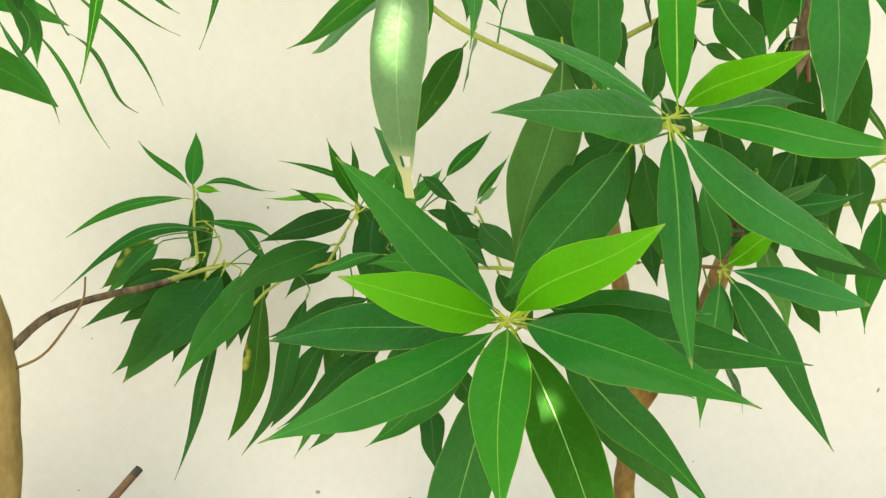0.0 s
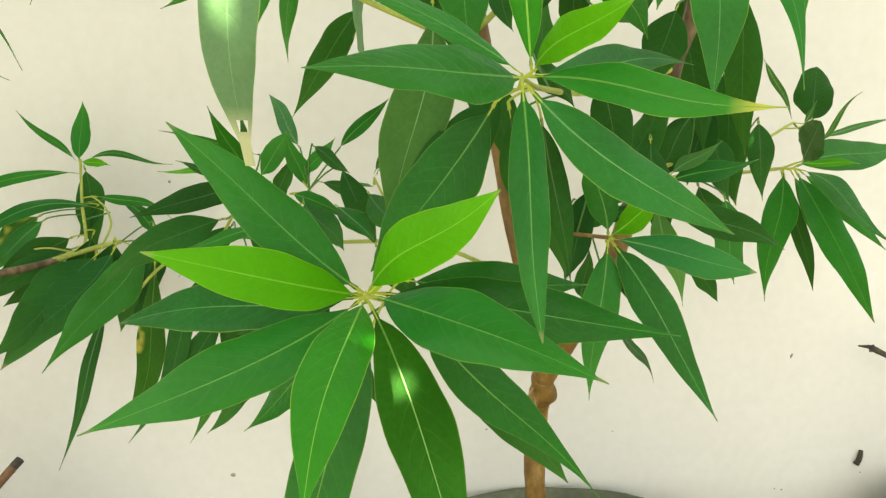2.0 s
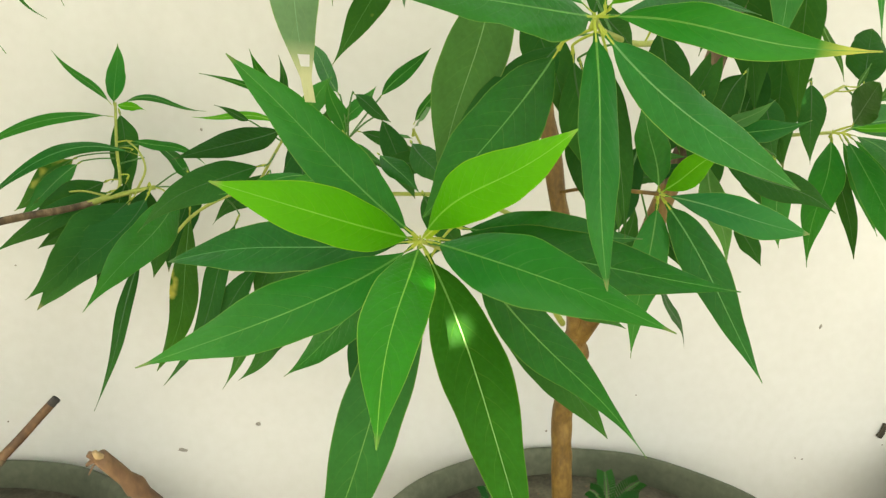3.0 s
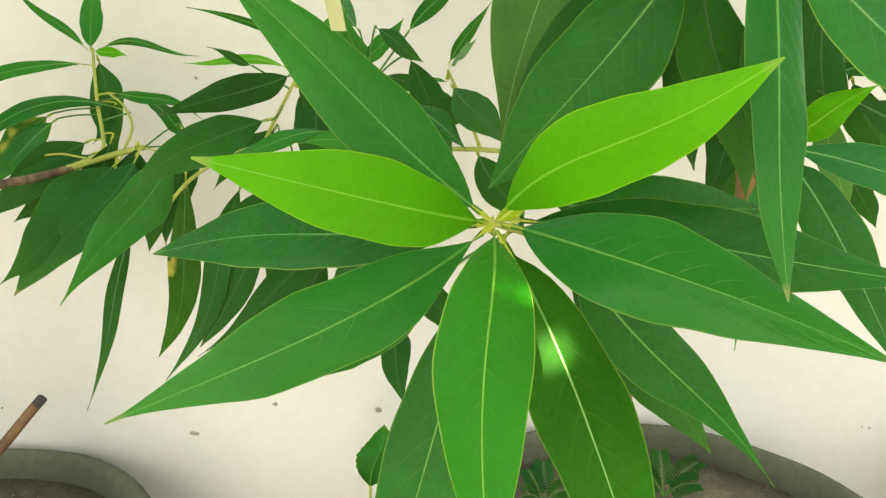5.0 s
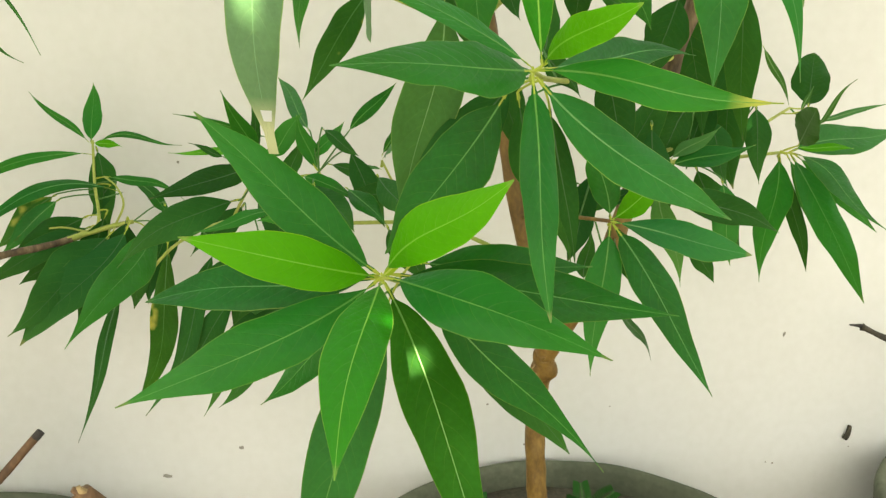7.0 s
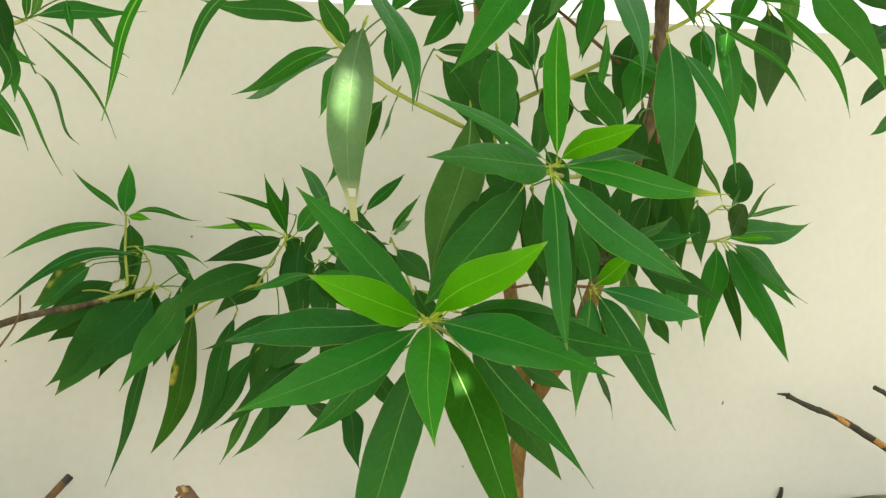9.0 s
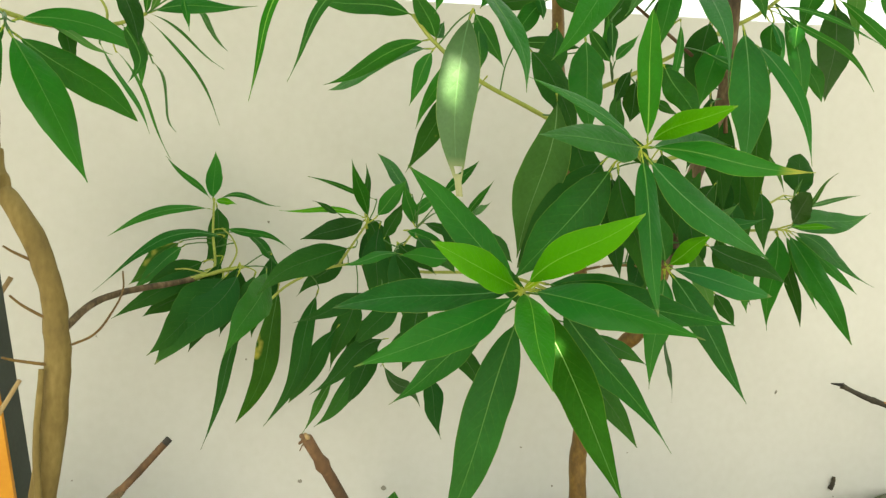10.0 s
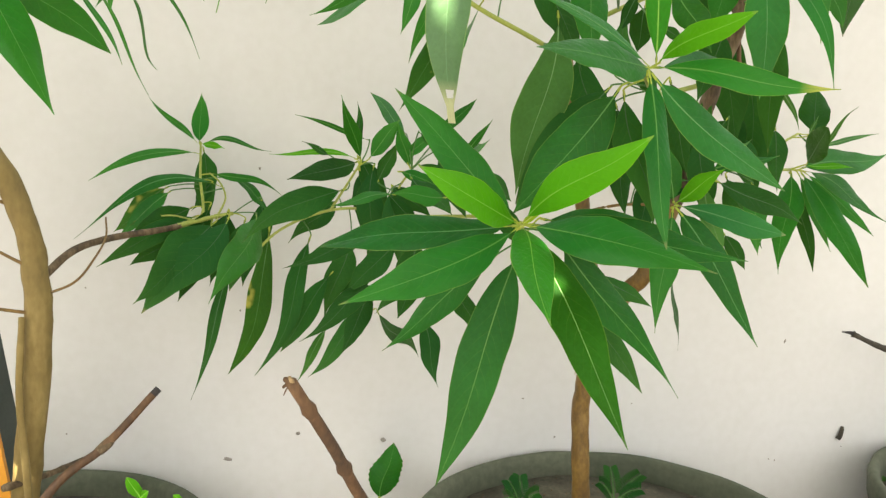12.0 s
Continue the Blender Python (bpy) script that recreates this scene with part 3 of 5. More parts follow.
leaf(tree_r, "soft", (0.0302, 0.3306, 0.6686), (0.0715, 0.2453, 0.5575), 0.0293, -0.0035, 6, 0.04, wide_at=0.381, full=0.84, hook=-0.0003)
leaf(tree_r, "mid", (0.0503, 0.3275, 0.6656), (0.1498, 0.3491, 0.5479), 0.0251, 0.0004, 12, 0.04, wide_at=0.272, full=0.82, hook=0.0020)
leaf(tree_r, "mid", (0.0318, 0.3306, 0.6710), (0.1205, 0.2534, 0.6522), 0.0298, -0.0011, -1, 0.04, wide_at=0.379, full=0.87, hook=0.0007)
leaf(tree_r, "mid", (0.0330, 0.3346, 0.6714), (0.1735, 0.3133, 0.6501), 0.0280, -0.0003, 4, 0.03, wide_at=0.396, full=0.93, hook=-0.0005)
leaf(tree_r, "dark", (0.0600, 0.3700, 0.6420), (0.1413, 0.3910, 0.5374), 0.0233, 0.0003, 6, 0.03, wide_at=0.424, full=0.84, hook=0.0013)
leaf(tree_r, "mid", (0.0210, 0.3600, 0.6490), (-0.0546, 0.4319, 0.5628), 0.0227, -0.0010, 1, 0.03)
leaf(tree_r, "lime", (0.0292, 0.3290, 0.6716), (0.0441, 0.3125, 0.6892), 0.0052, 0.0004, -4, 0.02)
leaf(tree_r, "mid", (0.0923, 0.3340, 0.7595), (0.0308, 0.3609, 0.6762), 0.0366, -0.0032, 8, 0.02, wide_at=0.423, full=0.86, hook=-0.0001)
leaf(tree_r, "dark", (0.1072, 0.3896, 0.7663), (0.0368, 0.3815, 0.6811), 0.0314, 0.0027, 10, 0.02, wide_at=0.410, full=0.67, hook=-0.0006)
leaf(tree_r, "dark", (0.1000, 0.3500, 0.7590), (0.1340, 0.3700, 0.6650), 0.0255, -0.0000, 24, 0.02)
leaf(tree_r, "pale", (0.0680, 0.4000, 0.8180), (0.0407, 0.3995, 0.6870), 0.0365, -0.0048, 10, 0.02, wide_at=0.458, full=1.27, hook=-0.0020)
leaf(tree_r, "mid", (0.0460, 0.3500, 0.6740), (0.1450, 0.3650, 0.6640), 0.0270, 0.0030, 4, 0.03)
# hub2
leaf(tree_r, "mid2", (0.1027, 0.3070, 0.7690), (0.0954, 0.2899, 0.8506), 0.0157, -0.0011, -19, 0.04, wide_at=0.510, full=0.87, hook=0.0005)
leaf(tree_r, "young", (0.1037, 0.3069, 0.7698), (0.1180, 0.2270, 0.7844), 0.0143, -0.0027, 78, 0.03, wide_at=0.463, full=0.88, hook=-0.0005)
leaf(tree_r, "mid", (0.0994, 0.3074, 0.7670), (0.0149, 0.2476, 0.7674), 0.0255, -0.0004, -2, 0.03, wide_at=0.316, full=0.56, hook=-0.0010)
leaf(tree_r, "mid", (0.0990, 0.3094, 0.7686), (0.0162, 0.2843, 0.8054), 0.0133, 0.0021, 10, 0.04, wide_at=0.383, full=0.97, hook=-0.0009)
leaf(tree_r, "tipped", (0.1006, 0.3074, 0.7674), (0.1822, 0.2514, 0.7515), 0.0165, 0.0007, 27, 0.03, wide_at=0.419, full=1.12, hook=-0.0020)
leaf(tree_r, "sheen", (0.1026, 0.3114, 0.7678), (0.2103, 0.3931, 0.7779), 0.0191, -0.0026, 5, 0.03)
leaf(tree_r, "mid", (0.0982, 0.3054, 0.7646), (0.0999, 0.2729, 0.6627), 0.0165, 0.0013, -1, 0.03, wide_at=0.369, full=0.56, hook=-0.0009)
leaf(tree_r, "sheen", (0.1002, 0.3074, 0.7646), (0.2037, 0.3271, 0.6944), 0.0235, 0.0074, 17, 0.03, wide_at=0.381, full=0.72, hook=-0.0001)
leaf(tree_r, "dark", (0.1110, 0.3300, 0.7540), (0.1340, 0.3600, 0.6650), 0.0145, -0.0007, 22, 0.03)
leaf(tree_r, "dark", (0.2140, 0.4400, 0.6990), (0.3048, 0.4551, 0.6614), 0.0211, -0.0012, 23, 0.03)
# hub3
leaf(tree_r, "sheen", (0.1736, 0.4237, 0.6789), (0.2620, 0.4111, 0.6565), 0.0220, 0.0004, 9, 0.03, wide_at=0.515, full=1.06, hook=-0.0008)
leaf(tree_r, "sheen", (0.1752, 0.4240, 0.6774), (0.2292, 0.3859, 0.5734), 0.0237, -0.0035, 36, 0.04, wide_at=0.303, full=0.59, hook=-0.0005)
leaf(tree_r, "mid", (0.1744, 0.4264, 0.6766), (0.1616, 0.4190, 0.5768), 0.0233, 0.0007, 11, 0.02)
leaf(tree_r, "young", (0.1748, 0.4240, 0.6798), (0.2020, 0.4000, 0.7080), 0.0161, -0.0007, 3, 0.02)
leaf(tree_r, "mid", (0.1744, 0.4264, 0.6794), (0.1630, 0.4300, 0.7360), 0.0198, 0.0000, -17, 0.03)
leaf(tree_r, "dark", (0.1830, 0.4400, 0.6310), (0.2908, 0.6413, 0.4981), 0.0084, -0.0000, 21, 0)
leaf(tree_r, "pale", (0.2220, 0.4700, 0.6970), (0.2420, 0.4700, 0.6210), 0.0174, -0.0000, 14, 0)
leaf(tree_r, "dark", (0.2590, 0.5000, 0.6490), (0.2820, 0.5000, 0.6150), 0.0145, -0.0007, 46, 0)
leaf(tree_r, "dark", (0.1050, 0.4000, 0.6290), (0.1534, 0.4072, 0.6002), 0.0140, 0.0007, 0, 0)
leaf(tree_r, "mid", (0.2410, 0.5000, 0.7060), (0.3080, 0.5000, 0.7200), 0.0172, 0.0007, 1, 0.02)
leaf(tree_r, "pale", (0.2420, 0.5000, 0.7100), (0.2800, 0.5000, 0.7340), 0.0118, -0.0000, -16, 0)
leaf(tree_r, "dark", (0.2015, 0.5000, 0.6902), (0.2400, 0.5000, 0.7790), 0.0296, -0.0000, -26, 0)
leaf(tree_r, "dark", (0.2843, 0.5345, 0.7633), (0.2640, 0.5200, 0.7010), 0.0269, -0.0000, 33, 0)
leaf(tree_r, "dark", (0.2814, 0.5255, 0.7400), (0.3090, 0.5400, 0.6820), 0.0233, -0.0000, 21, 0)
leaf(tree_r, "dark", (0.2843, 0.5500, 0.7022), (0.3280, 0.5500, 0.6280), 0.0264, -0.0000, 40, 0)
leaf(tree_r, "dark", (0.1930, 0.5000, 0.7282), (0.2060, 0.5000, 0.6920), 0.0150, -0.0000, 26, 0)
leaf(tree_r, "dark", (0.1640, 0.4700, 0.6980), (0.2080, 0.4700, 0.6970), 0.0080, -0.0000, 4, 0)
leaf(tree_r, "dark", (0.1640, 0.4700, 0.6810), (0.1960, 0.4700, 0.6860), 0.0088, -0.0000, 10, 0)
leaf(tree_r, "dark", (0.1800, 0.5000, 0.6780), (0.2240, 0.5000, 0.6890), 0.0119, -0.0000, -7, 0)
leaf(tree_r, "dark", (0.1738, 0.4818, 0.6247), (0.1750, 0.4700, 0.6660), 0.0132, 0.0000, -6, 0)
leaf(tree_r, "dark", (0.1990, 0.4845, 0.6476), (0.2120, 0.4700, 0.6200), 0.0108, -0.0000, 18, 0)
# hub4
leaf(tree_r, "mid", (0.3750, 0.5850, 0.7070), (0.3370, 0.5333, 0.6048), 0.0265, -0.0014, 30, 0.02)
leaf(tree_r, "dark", (0.3760, 0.5850, 0.7060), (0.4101, 0.5850, 0.5986), 0.0147, -0.0015, 55, 0.02)
leaf(tree_r, "mid", (0.3830, 0.5850, 0.7050), (0.4160, 0.5679, 0.6222), 0.0137, -0.0010, 26, 0.02)
leaf(tree_r, "mid", (0.3860, 0.5850, 0.7060), (0.3842, 0.4702, 0.6027), 0.0248, -0.0019, 24, 0.02)
leaf(tree_r, "mid", (0.3900, 0.5850, 0.7060), (0.3714, 0.4316, 0.6625), 0.0184, -0.0018, 31, 0.02)
leaf(tree_r, "mid", (0.3900, 0.5850, 0.7050), (0.4384, 0.5371, 0.6422), 0.0149, -0.0015, 17, 0.02)
leaf(tree_r, "mid", (0.3840, 0.5850, 0.7070), (0.5218, 0.6283, 0.7273), 0.0313, 0.0021, 5, 0.02)
leaf(tree_r, "pale", (0.4120, 0.6000, 0.7310), (0.4894, 0.6069, 0.7469), 0.0059, -0.0010, 4, 0)
leaf(tree_r, "pale", (0.4140, 0.6000, 0.7270), (0.3937, 0.5160, 0.7668), 0.0056, -0.0005, -184, 0)
leaf(tree_r, "dark", (0.3930, 0.5850, 0.7130), (0.3475, 0.4914, 0.7459), 0.0250, -0.0000, 188, 0, wide_at=0.5, full=0.7, hook=0.0)
leaf(tree_r, "dark", (0.4080, 0.6000, 0.7450), (0.4255, 0.6254, 0.7938), 0.0330, 0.0000, -6, 0, wide_at=0.48, full=0.58, hook=0.0)
leaf(tree_r, "young", (0.3900, 0.5850, 0.7120), (0.4340, 0.5700, 0.7100), 0.0086, -0.0000, -8, 0)
leaf(tree_r, "pale", (0.3510, 0.5800, 0.7980), (0.3780, 0.5800, 0.7480), 0.0062, -0.0015, 35, 0)
leaf(tree_r, "pale", (0.3890, 0.5800, 0.7420), (0.3990, 0.5800, 0.7630), 0.0043, -0.0000, -14, 0)
# upper right hangers
leaf(tree_r, "sheen", (0.2178, 0.4008, 0.8743), (0.2232, 0.3973, 0.7595), 0.0320, -0.0047, 12, 0.02, wide_at=0.386, full=0.76, hook=0.0010)
leaf(tree_r, "dark", (0.2580, 0.4400, 0.8350), (0.3037, 0.5120, 0.7220), 0.0231, -0.0000, 63, 0.02, wide_at=0.403, full=0.88, hook=-0.0009)
leaf(tree_r, "sheen", (0.2379, 0.4208, 0.8659), (0.2410, 0.3392, 0.7610), 0.0130, -0.0133, 51, 0.03, wide_at=0.352, full=0.82, hook=0.0031)
leaf(tree_r, "dark", (0.3656, 0.5000, 0.9319), (0.5307, 0.7361, 0.8725), 0.0345, -0.0046, 124, 0.02, wide_at=0.307, full=0.53, hook=-0.0014)
leaf(tree_r, "sheen", (0.2812, 0.4693, 0.8986), (0.2926, 0.4625, 0.8530), 0.0075, -0.0050, 33, 0.02, wide_at=0.402, full=0.93, hook=0.0002)
leaf(tree_r, "mid", (0.2950, 0.4724, 0.9051), (0.3117, 0.4596, 0.8123), 0.0187, -0.0079, 28, 0.02, wide_at=0.386, full=0.86, hook=0.0005)
leaf(tree_r, "mid", (0.3131, 0.4796, 0.8875), (0.3330, 0.4631, 0.8270), 0.0190, 0.0003, 26, 0.02, wide_at=0.442, full=0.86, hook=0.0025)
leaf(tree_r, "mid", (0.2760, 0.4600, 0.9050), (0.3660, 0.4402, 0.8341), 0.0066, -0.0103, 56, 0, wide_at=0.406, full=0.90, hook=0.0041)
leaf(tree_r, "mid", (0.2810, 0.4600, 0.9070), (0.3740, 0.4400, 0.8730), 0.0051, -0.0084, 27, 0)
leaf(tree_r, "mid", (0.3490, 0.4800, 0.9270), (0.4249, 0.4599, 0.8246), 0.0107, -0.0143, 62, 0, wide_at=0.372, full=0.81, hook=0.0042)
leaf(tree_r, "mid", (0.3800, 0.4600, 0.9420), (0.4416, 0.4402, 0.8465), 0.0294, -0.0047, 50, 0.03, wide_at=0.293, full=0.50, hook=0.0028)
leaf(tree_r, "dark", (0.5030, 0.5000, 0.9240), (0.4280, 0.4800, 0.8720), 0.0207, -0.0013, 23, 0.03)
leaf(tree_r, "dark", (0.5270, 0.5200, 0.8840), (0.4680, 0.5000, 0.8410), 0.0167, -0.0009, 36, 0.03)
leaf(tree_r, "mid", (0.5320, 0.5200, 0.8440), (0.4800, 0.5000, 0.8140), 0.0110, -0.0009, -0, 0.03)
leaf(tree_r, "pale", (0.3850, 0.5000, 0.9600), (0.3950, 0.5000, 0.8890), 0.0164, 0.0009, 27, 0.03)
leaf(tree_r, "sheen", (0.1740, 0.4000, 0.9100), (0.1460, 0.2890, 0.8052), 0.0190, -0.0089, 25, 0.03, wide_at=0.273, full=0.95, hook=0.0026)
leaf(tree_r, "mid", (0.1110, 0.3400, 0.8950), (0.0349, 0.2993, 0.8182), 0.0233, 0.0062, -9, 0.03, wide_at=0.397, full=1.01, hook=0.0019)
leaf(tree_r, "mid", (0.0789, 0.3696, 0.8525), (0.0860, 0.3700, 0.7810), 0.0283, 0.0011, -1, 0.02, wide_at=0.402, full=0.85, hook=-0.0011)
leaf(tree_r, "dark", (0.0429, 0.4017, 0.8494), (0.0881, 0.4022, 0.7766), 0.0277, -0.0063, 3, 0.02, wide_at=0.381, full=0.95, hook=0.0005)
leaf(tree_r, "hole", (-0.0097, 0.3300, 0.8556), (-0.0174, 0.3195, 0.7330), 0.0267, 0.0078, 5, 0.09, wide_at=0.407, full=0.89, hook=-0.0014)
leaf(tree_r, "mid", (-0.0120, 0.3200, 0.8740), (0.0077, 0.2496, 0.7899), 0.0157, -0.0081, -14, 0.03, wide_at=0.367, full=0.93, hook=0.0037)
leaf(tree_r, "sheen", (-0.0200, 0.4600, 0.8560), (-0.1144, 0.6423, 0.8456), 0.0186, 0.0021, -31, 0.03)
leaf(tree_r, "mid", (-0.0220, 0.4600, 0.8640), (-0.1151, 0.5392, 0.8348), 0.0153, 0.0023, -57, 0.03)
leaf(tree_r, "mid", (-0.0360, 0.4600, 0.8810), (-0.1270, 0.4500, 0.8910), 0.0171, 0.0014, -32, 0.03)
leaf(tree_r, "mid", (-0.0184, 0.4639, 0.8625), (-0.0420, 0.4500, 0.9110), 0.0170, 0.0000, -31, 0.03)
leaf(tree_r, "mid", (-0.0210, 0.4600, 0.8560), (-0.0393, 0.4763, 0.8106), 0.0141, 0.0011, -2, 0.03)
leaf(tree_r, "mid", (-0.0187, 0.4655, 0.8651), (-0.0100, 0.4800, 0.8840), 0.0101, -0.0000, 15, 0)
leaf(tree_r, "edge", (0.0261, 0.6112, 0.8501), (-0.0341, 0.5812, 0.7574), 0.0267, 0.0015, -5, 0.02)
leaf(tree_r, "mid", (0.0230, 0.4500, 0.8340), (0.0226, 0.6530, 0.8091), 0.0198, -0.0000, -72, 0)
leaf(tree_r, "mid", (-0.0040, 0.4000, 0.8560), (-0.0282, 0.5388, 0.7969), 0.0128, 0.0006, -84, 0)
leaf(tree_r, "mid", (0.0184, 0.4600, 0.8844), (0.0170, 0.4600, 0.8380), 0.0147, -0.0000, 13, 0)
leaf(tree_r, "dark", (0.1515, 0.4600, 0.9247), (0.1240, 0.4600, 0.8710), 0.0228, 0.0000, 11, 0)
leaf(tree_r, "mid", (0.1280, 0.4500, 0.8860), (0.1310, 0.4500, 0.8510), 0.0095, -0.0000, 22, 0)
leaf(tree_r, "dark", (0.1830, 0.4600, 0.9200), (0.1700, 0.4500, 0.8600), 0.0221, -0.0000, 16, 0)
leaf(tree_r, "mid", (0.1940, 0.4600, 0.8920), (0.1870, 0.4500, 0.8190), 0.0073, -0.0000, 5, 0)
leaf(tree_r, "dark", (0.2281, 0.4700, 0.8985), (0.2090, 0.4700, 0.8140), 0.0318, -0.0000, 30, 0)
leaf(tree_r, "mid", (0.1620, 0.4200, 0.8450), (0.1900, 0.4100, 0.7940), 0.0221, -0.0008, 45, 0)
leaf(tree_r, "dark", (0.1748, 0.4700, 0.8231), (0.2020, 0.4700, 0.8110), 0.0091, -0.0000, 32, 0)
leaf(tree_r, "dark", (0.1738, 0.5000, 0.8476), (0.1680, 0.5000, 0.8070), 0.0213, -0.0000, 16, 0)
leaf(tree_r, "dark", (0.1225, 0.5000, 0.8692), (0.1370, 0.5000, 0.8750), 0.0062, -0.0000, 33, 0)
leaf(tree_r, "dark", (0.0813, 0.5000, 0.8740), (0.1180, 0.5000, 0.8720), 0.0113, -0.0000, 9, 0)
leaf(tree_r, "dark", (0.1097, 0.4700, 0.8452), (0.1240, 0.4700, 0.8070), 0.0175, -0.0000, 5, 0)
leaf(tree_r, "mid", (0.1760, 0.5000, 0.8550), (0.2220, 0.5000, 0.8590), 0.0103, -0.0000, 4, 0)
leaf(tree_r, "pale", (0.1540, 0.4200, 0.9240), (0.1240, 0.4100, 0.8780), 0.0148, 0.0000, -10, 0)
leaf(tree_r, "mid", (0.2090, 0.4400, 0.8600), (0.2610, 0.4300, 0.8340), 0.0120, -0.0000, 15, 0)
leaf(tree_r, "mid", (0.0667, 0.4617, 0.9124), (0.0690, 0.4500, 0.8820), 0.0100, -0.0000, -8, 0)
leaf(tree_r, "dark", (0.2679, 0.5200, 0.7548), (0.2360, 0.5200, 0.7040), 0.0240, 0.0000, -3, 0)
# stray long hangers left of centre
leaf(tree_r, "mid2", (-0.1180, 0.3000, 0.8640), (-0.1437, 0.2745, 0.7827), 0.0060, 0.0076, -38, 0)
leaf(tree_r, "mid", (-0.0810, 0.3800, 0.8840), (-0.1341, 0.3912, 0.8126), 0.0082, 0.0120, -12, 0)
# dark leaves deep in the crown, their shade put into the colour
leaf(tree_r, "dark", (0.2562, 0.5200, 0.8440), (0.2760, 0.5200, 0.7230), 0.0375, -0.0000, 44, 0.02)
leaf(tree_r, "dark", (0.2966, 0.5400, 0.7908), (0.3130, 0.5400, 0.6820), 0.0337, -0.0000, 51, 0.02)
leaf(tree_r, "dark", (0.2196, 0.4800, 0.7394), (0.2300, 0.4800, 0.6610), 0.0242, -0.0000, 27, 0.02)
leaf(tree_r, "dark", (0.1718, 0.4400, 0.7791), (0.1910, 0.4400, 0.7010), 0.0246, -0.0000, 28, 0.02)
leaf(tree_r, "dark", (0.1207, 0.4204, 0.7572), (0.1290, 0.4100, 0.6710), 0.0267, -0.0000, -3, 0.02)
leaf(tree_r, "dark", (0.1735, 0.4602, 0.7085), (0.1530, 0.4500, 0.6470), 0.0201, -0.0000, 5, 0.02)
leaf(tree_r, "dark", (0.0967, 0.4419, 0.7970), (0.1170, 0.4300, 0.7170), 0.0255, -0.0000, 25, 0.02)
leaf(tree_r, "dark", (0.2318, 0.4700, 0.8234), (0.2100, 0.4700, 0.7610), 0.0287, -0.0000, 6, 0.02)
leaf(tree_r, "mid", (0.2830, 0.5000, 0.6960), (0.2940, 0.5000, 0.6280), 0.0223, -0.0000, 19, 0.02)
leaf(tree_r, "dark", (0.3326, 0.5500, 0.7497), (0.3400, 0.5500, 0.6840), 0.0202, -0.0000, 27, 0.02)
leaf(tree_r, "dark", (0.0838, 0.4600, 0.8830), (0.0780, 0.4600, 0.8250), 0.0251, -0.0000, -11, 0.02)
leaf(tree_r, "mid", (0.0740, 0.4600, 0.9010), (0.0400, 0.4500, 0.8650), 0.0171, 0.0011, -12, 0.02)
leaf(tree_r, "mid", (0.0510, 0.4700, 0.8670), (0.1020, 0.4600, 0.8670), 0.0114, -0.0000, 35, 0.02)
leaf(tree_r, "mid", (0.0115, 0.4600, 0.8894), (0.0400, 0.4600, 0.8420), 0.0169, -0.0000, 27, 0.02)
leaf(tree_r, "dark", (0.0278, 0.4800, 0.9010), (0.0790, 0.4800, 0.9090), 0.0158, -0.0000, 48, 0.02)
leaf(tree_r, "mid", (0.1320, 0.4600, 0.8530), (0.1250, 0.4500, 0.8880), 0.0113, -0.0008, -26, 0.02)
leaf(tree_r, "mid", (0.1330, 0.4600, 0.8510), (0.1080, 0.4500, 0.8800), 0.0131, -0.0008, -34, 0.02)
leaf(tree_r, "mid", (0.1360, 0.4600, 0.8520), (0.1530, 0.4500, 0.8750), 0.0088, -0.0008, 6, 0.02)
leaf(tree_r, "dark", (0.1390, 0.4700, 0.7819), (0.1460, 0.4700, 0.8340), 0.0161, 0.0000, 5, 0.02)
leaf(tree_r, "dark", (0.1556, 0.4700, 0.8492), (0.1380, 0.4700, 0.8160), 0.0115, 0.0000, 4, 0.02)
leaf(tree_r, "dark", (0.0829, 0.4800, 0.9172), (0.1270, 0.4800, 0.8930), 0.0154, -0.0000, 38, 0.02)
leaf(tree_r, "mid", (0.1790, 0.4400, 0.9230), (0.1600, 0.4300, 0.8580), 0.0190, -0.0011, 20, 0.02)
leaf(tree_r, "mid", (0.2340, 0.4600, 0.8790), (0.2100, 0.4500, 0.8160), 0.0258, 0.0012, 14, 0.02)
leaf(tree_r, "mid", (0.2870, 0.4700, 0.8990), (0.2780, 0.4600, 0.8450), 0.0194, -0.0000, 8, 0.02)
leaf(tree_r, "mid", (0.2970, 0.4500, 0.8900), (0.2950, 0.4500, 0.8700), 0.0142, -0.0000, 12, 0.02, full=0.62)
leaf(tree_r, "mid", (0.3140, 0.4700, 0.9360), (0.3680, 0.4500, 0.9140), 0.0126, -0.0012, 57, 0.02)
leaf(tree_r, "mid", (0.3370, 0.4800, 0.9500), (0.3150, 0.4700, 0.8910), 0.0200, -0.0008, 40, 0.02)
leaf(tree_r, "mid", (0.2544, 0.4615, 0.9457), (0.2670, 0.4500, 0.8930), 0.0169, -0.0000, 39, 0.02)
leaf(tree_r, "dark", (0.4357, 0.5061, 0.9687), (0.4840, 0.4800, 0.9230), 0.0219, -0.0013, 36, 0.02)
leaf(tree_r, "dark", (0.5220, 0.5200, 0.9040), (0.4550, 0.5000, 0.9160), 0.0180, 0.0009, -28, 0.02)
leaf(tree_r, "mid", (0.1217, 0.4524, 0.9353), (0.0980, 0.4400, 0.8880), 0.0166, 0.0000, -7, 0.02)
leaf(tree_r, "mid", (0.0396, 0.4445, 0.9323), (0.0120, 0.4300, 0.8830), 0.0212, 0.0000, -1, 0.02)
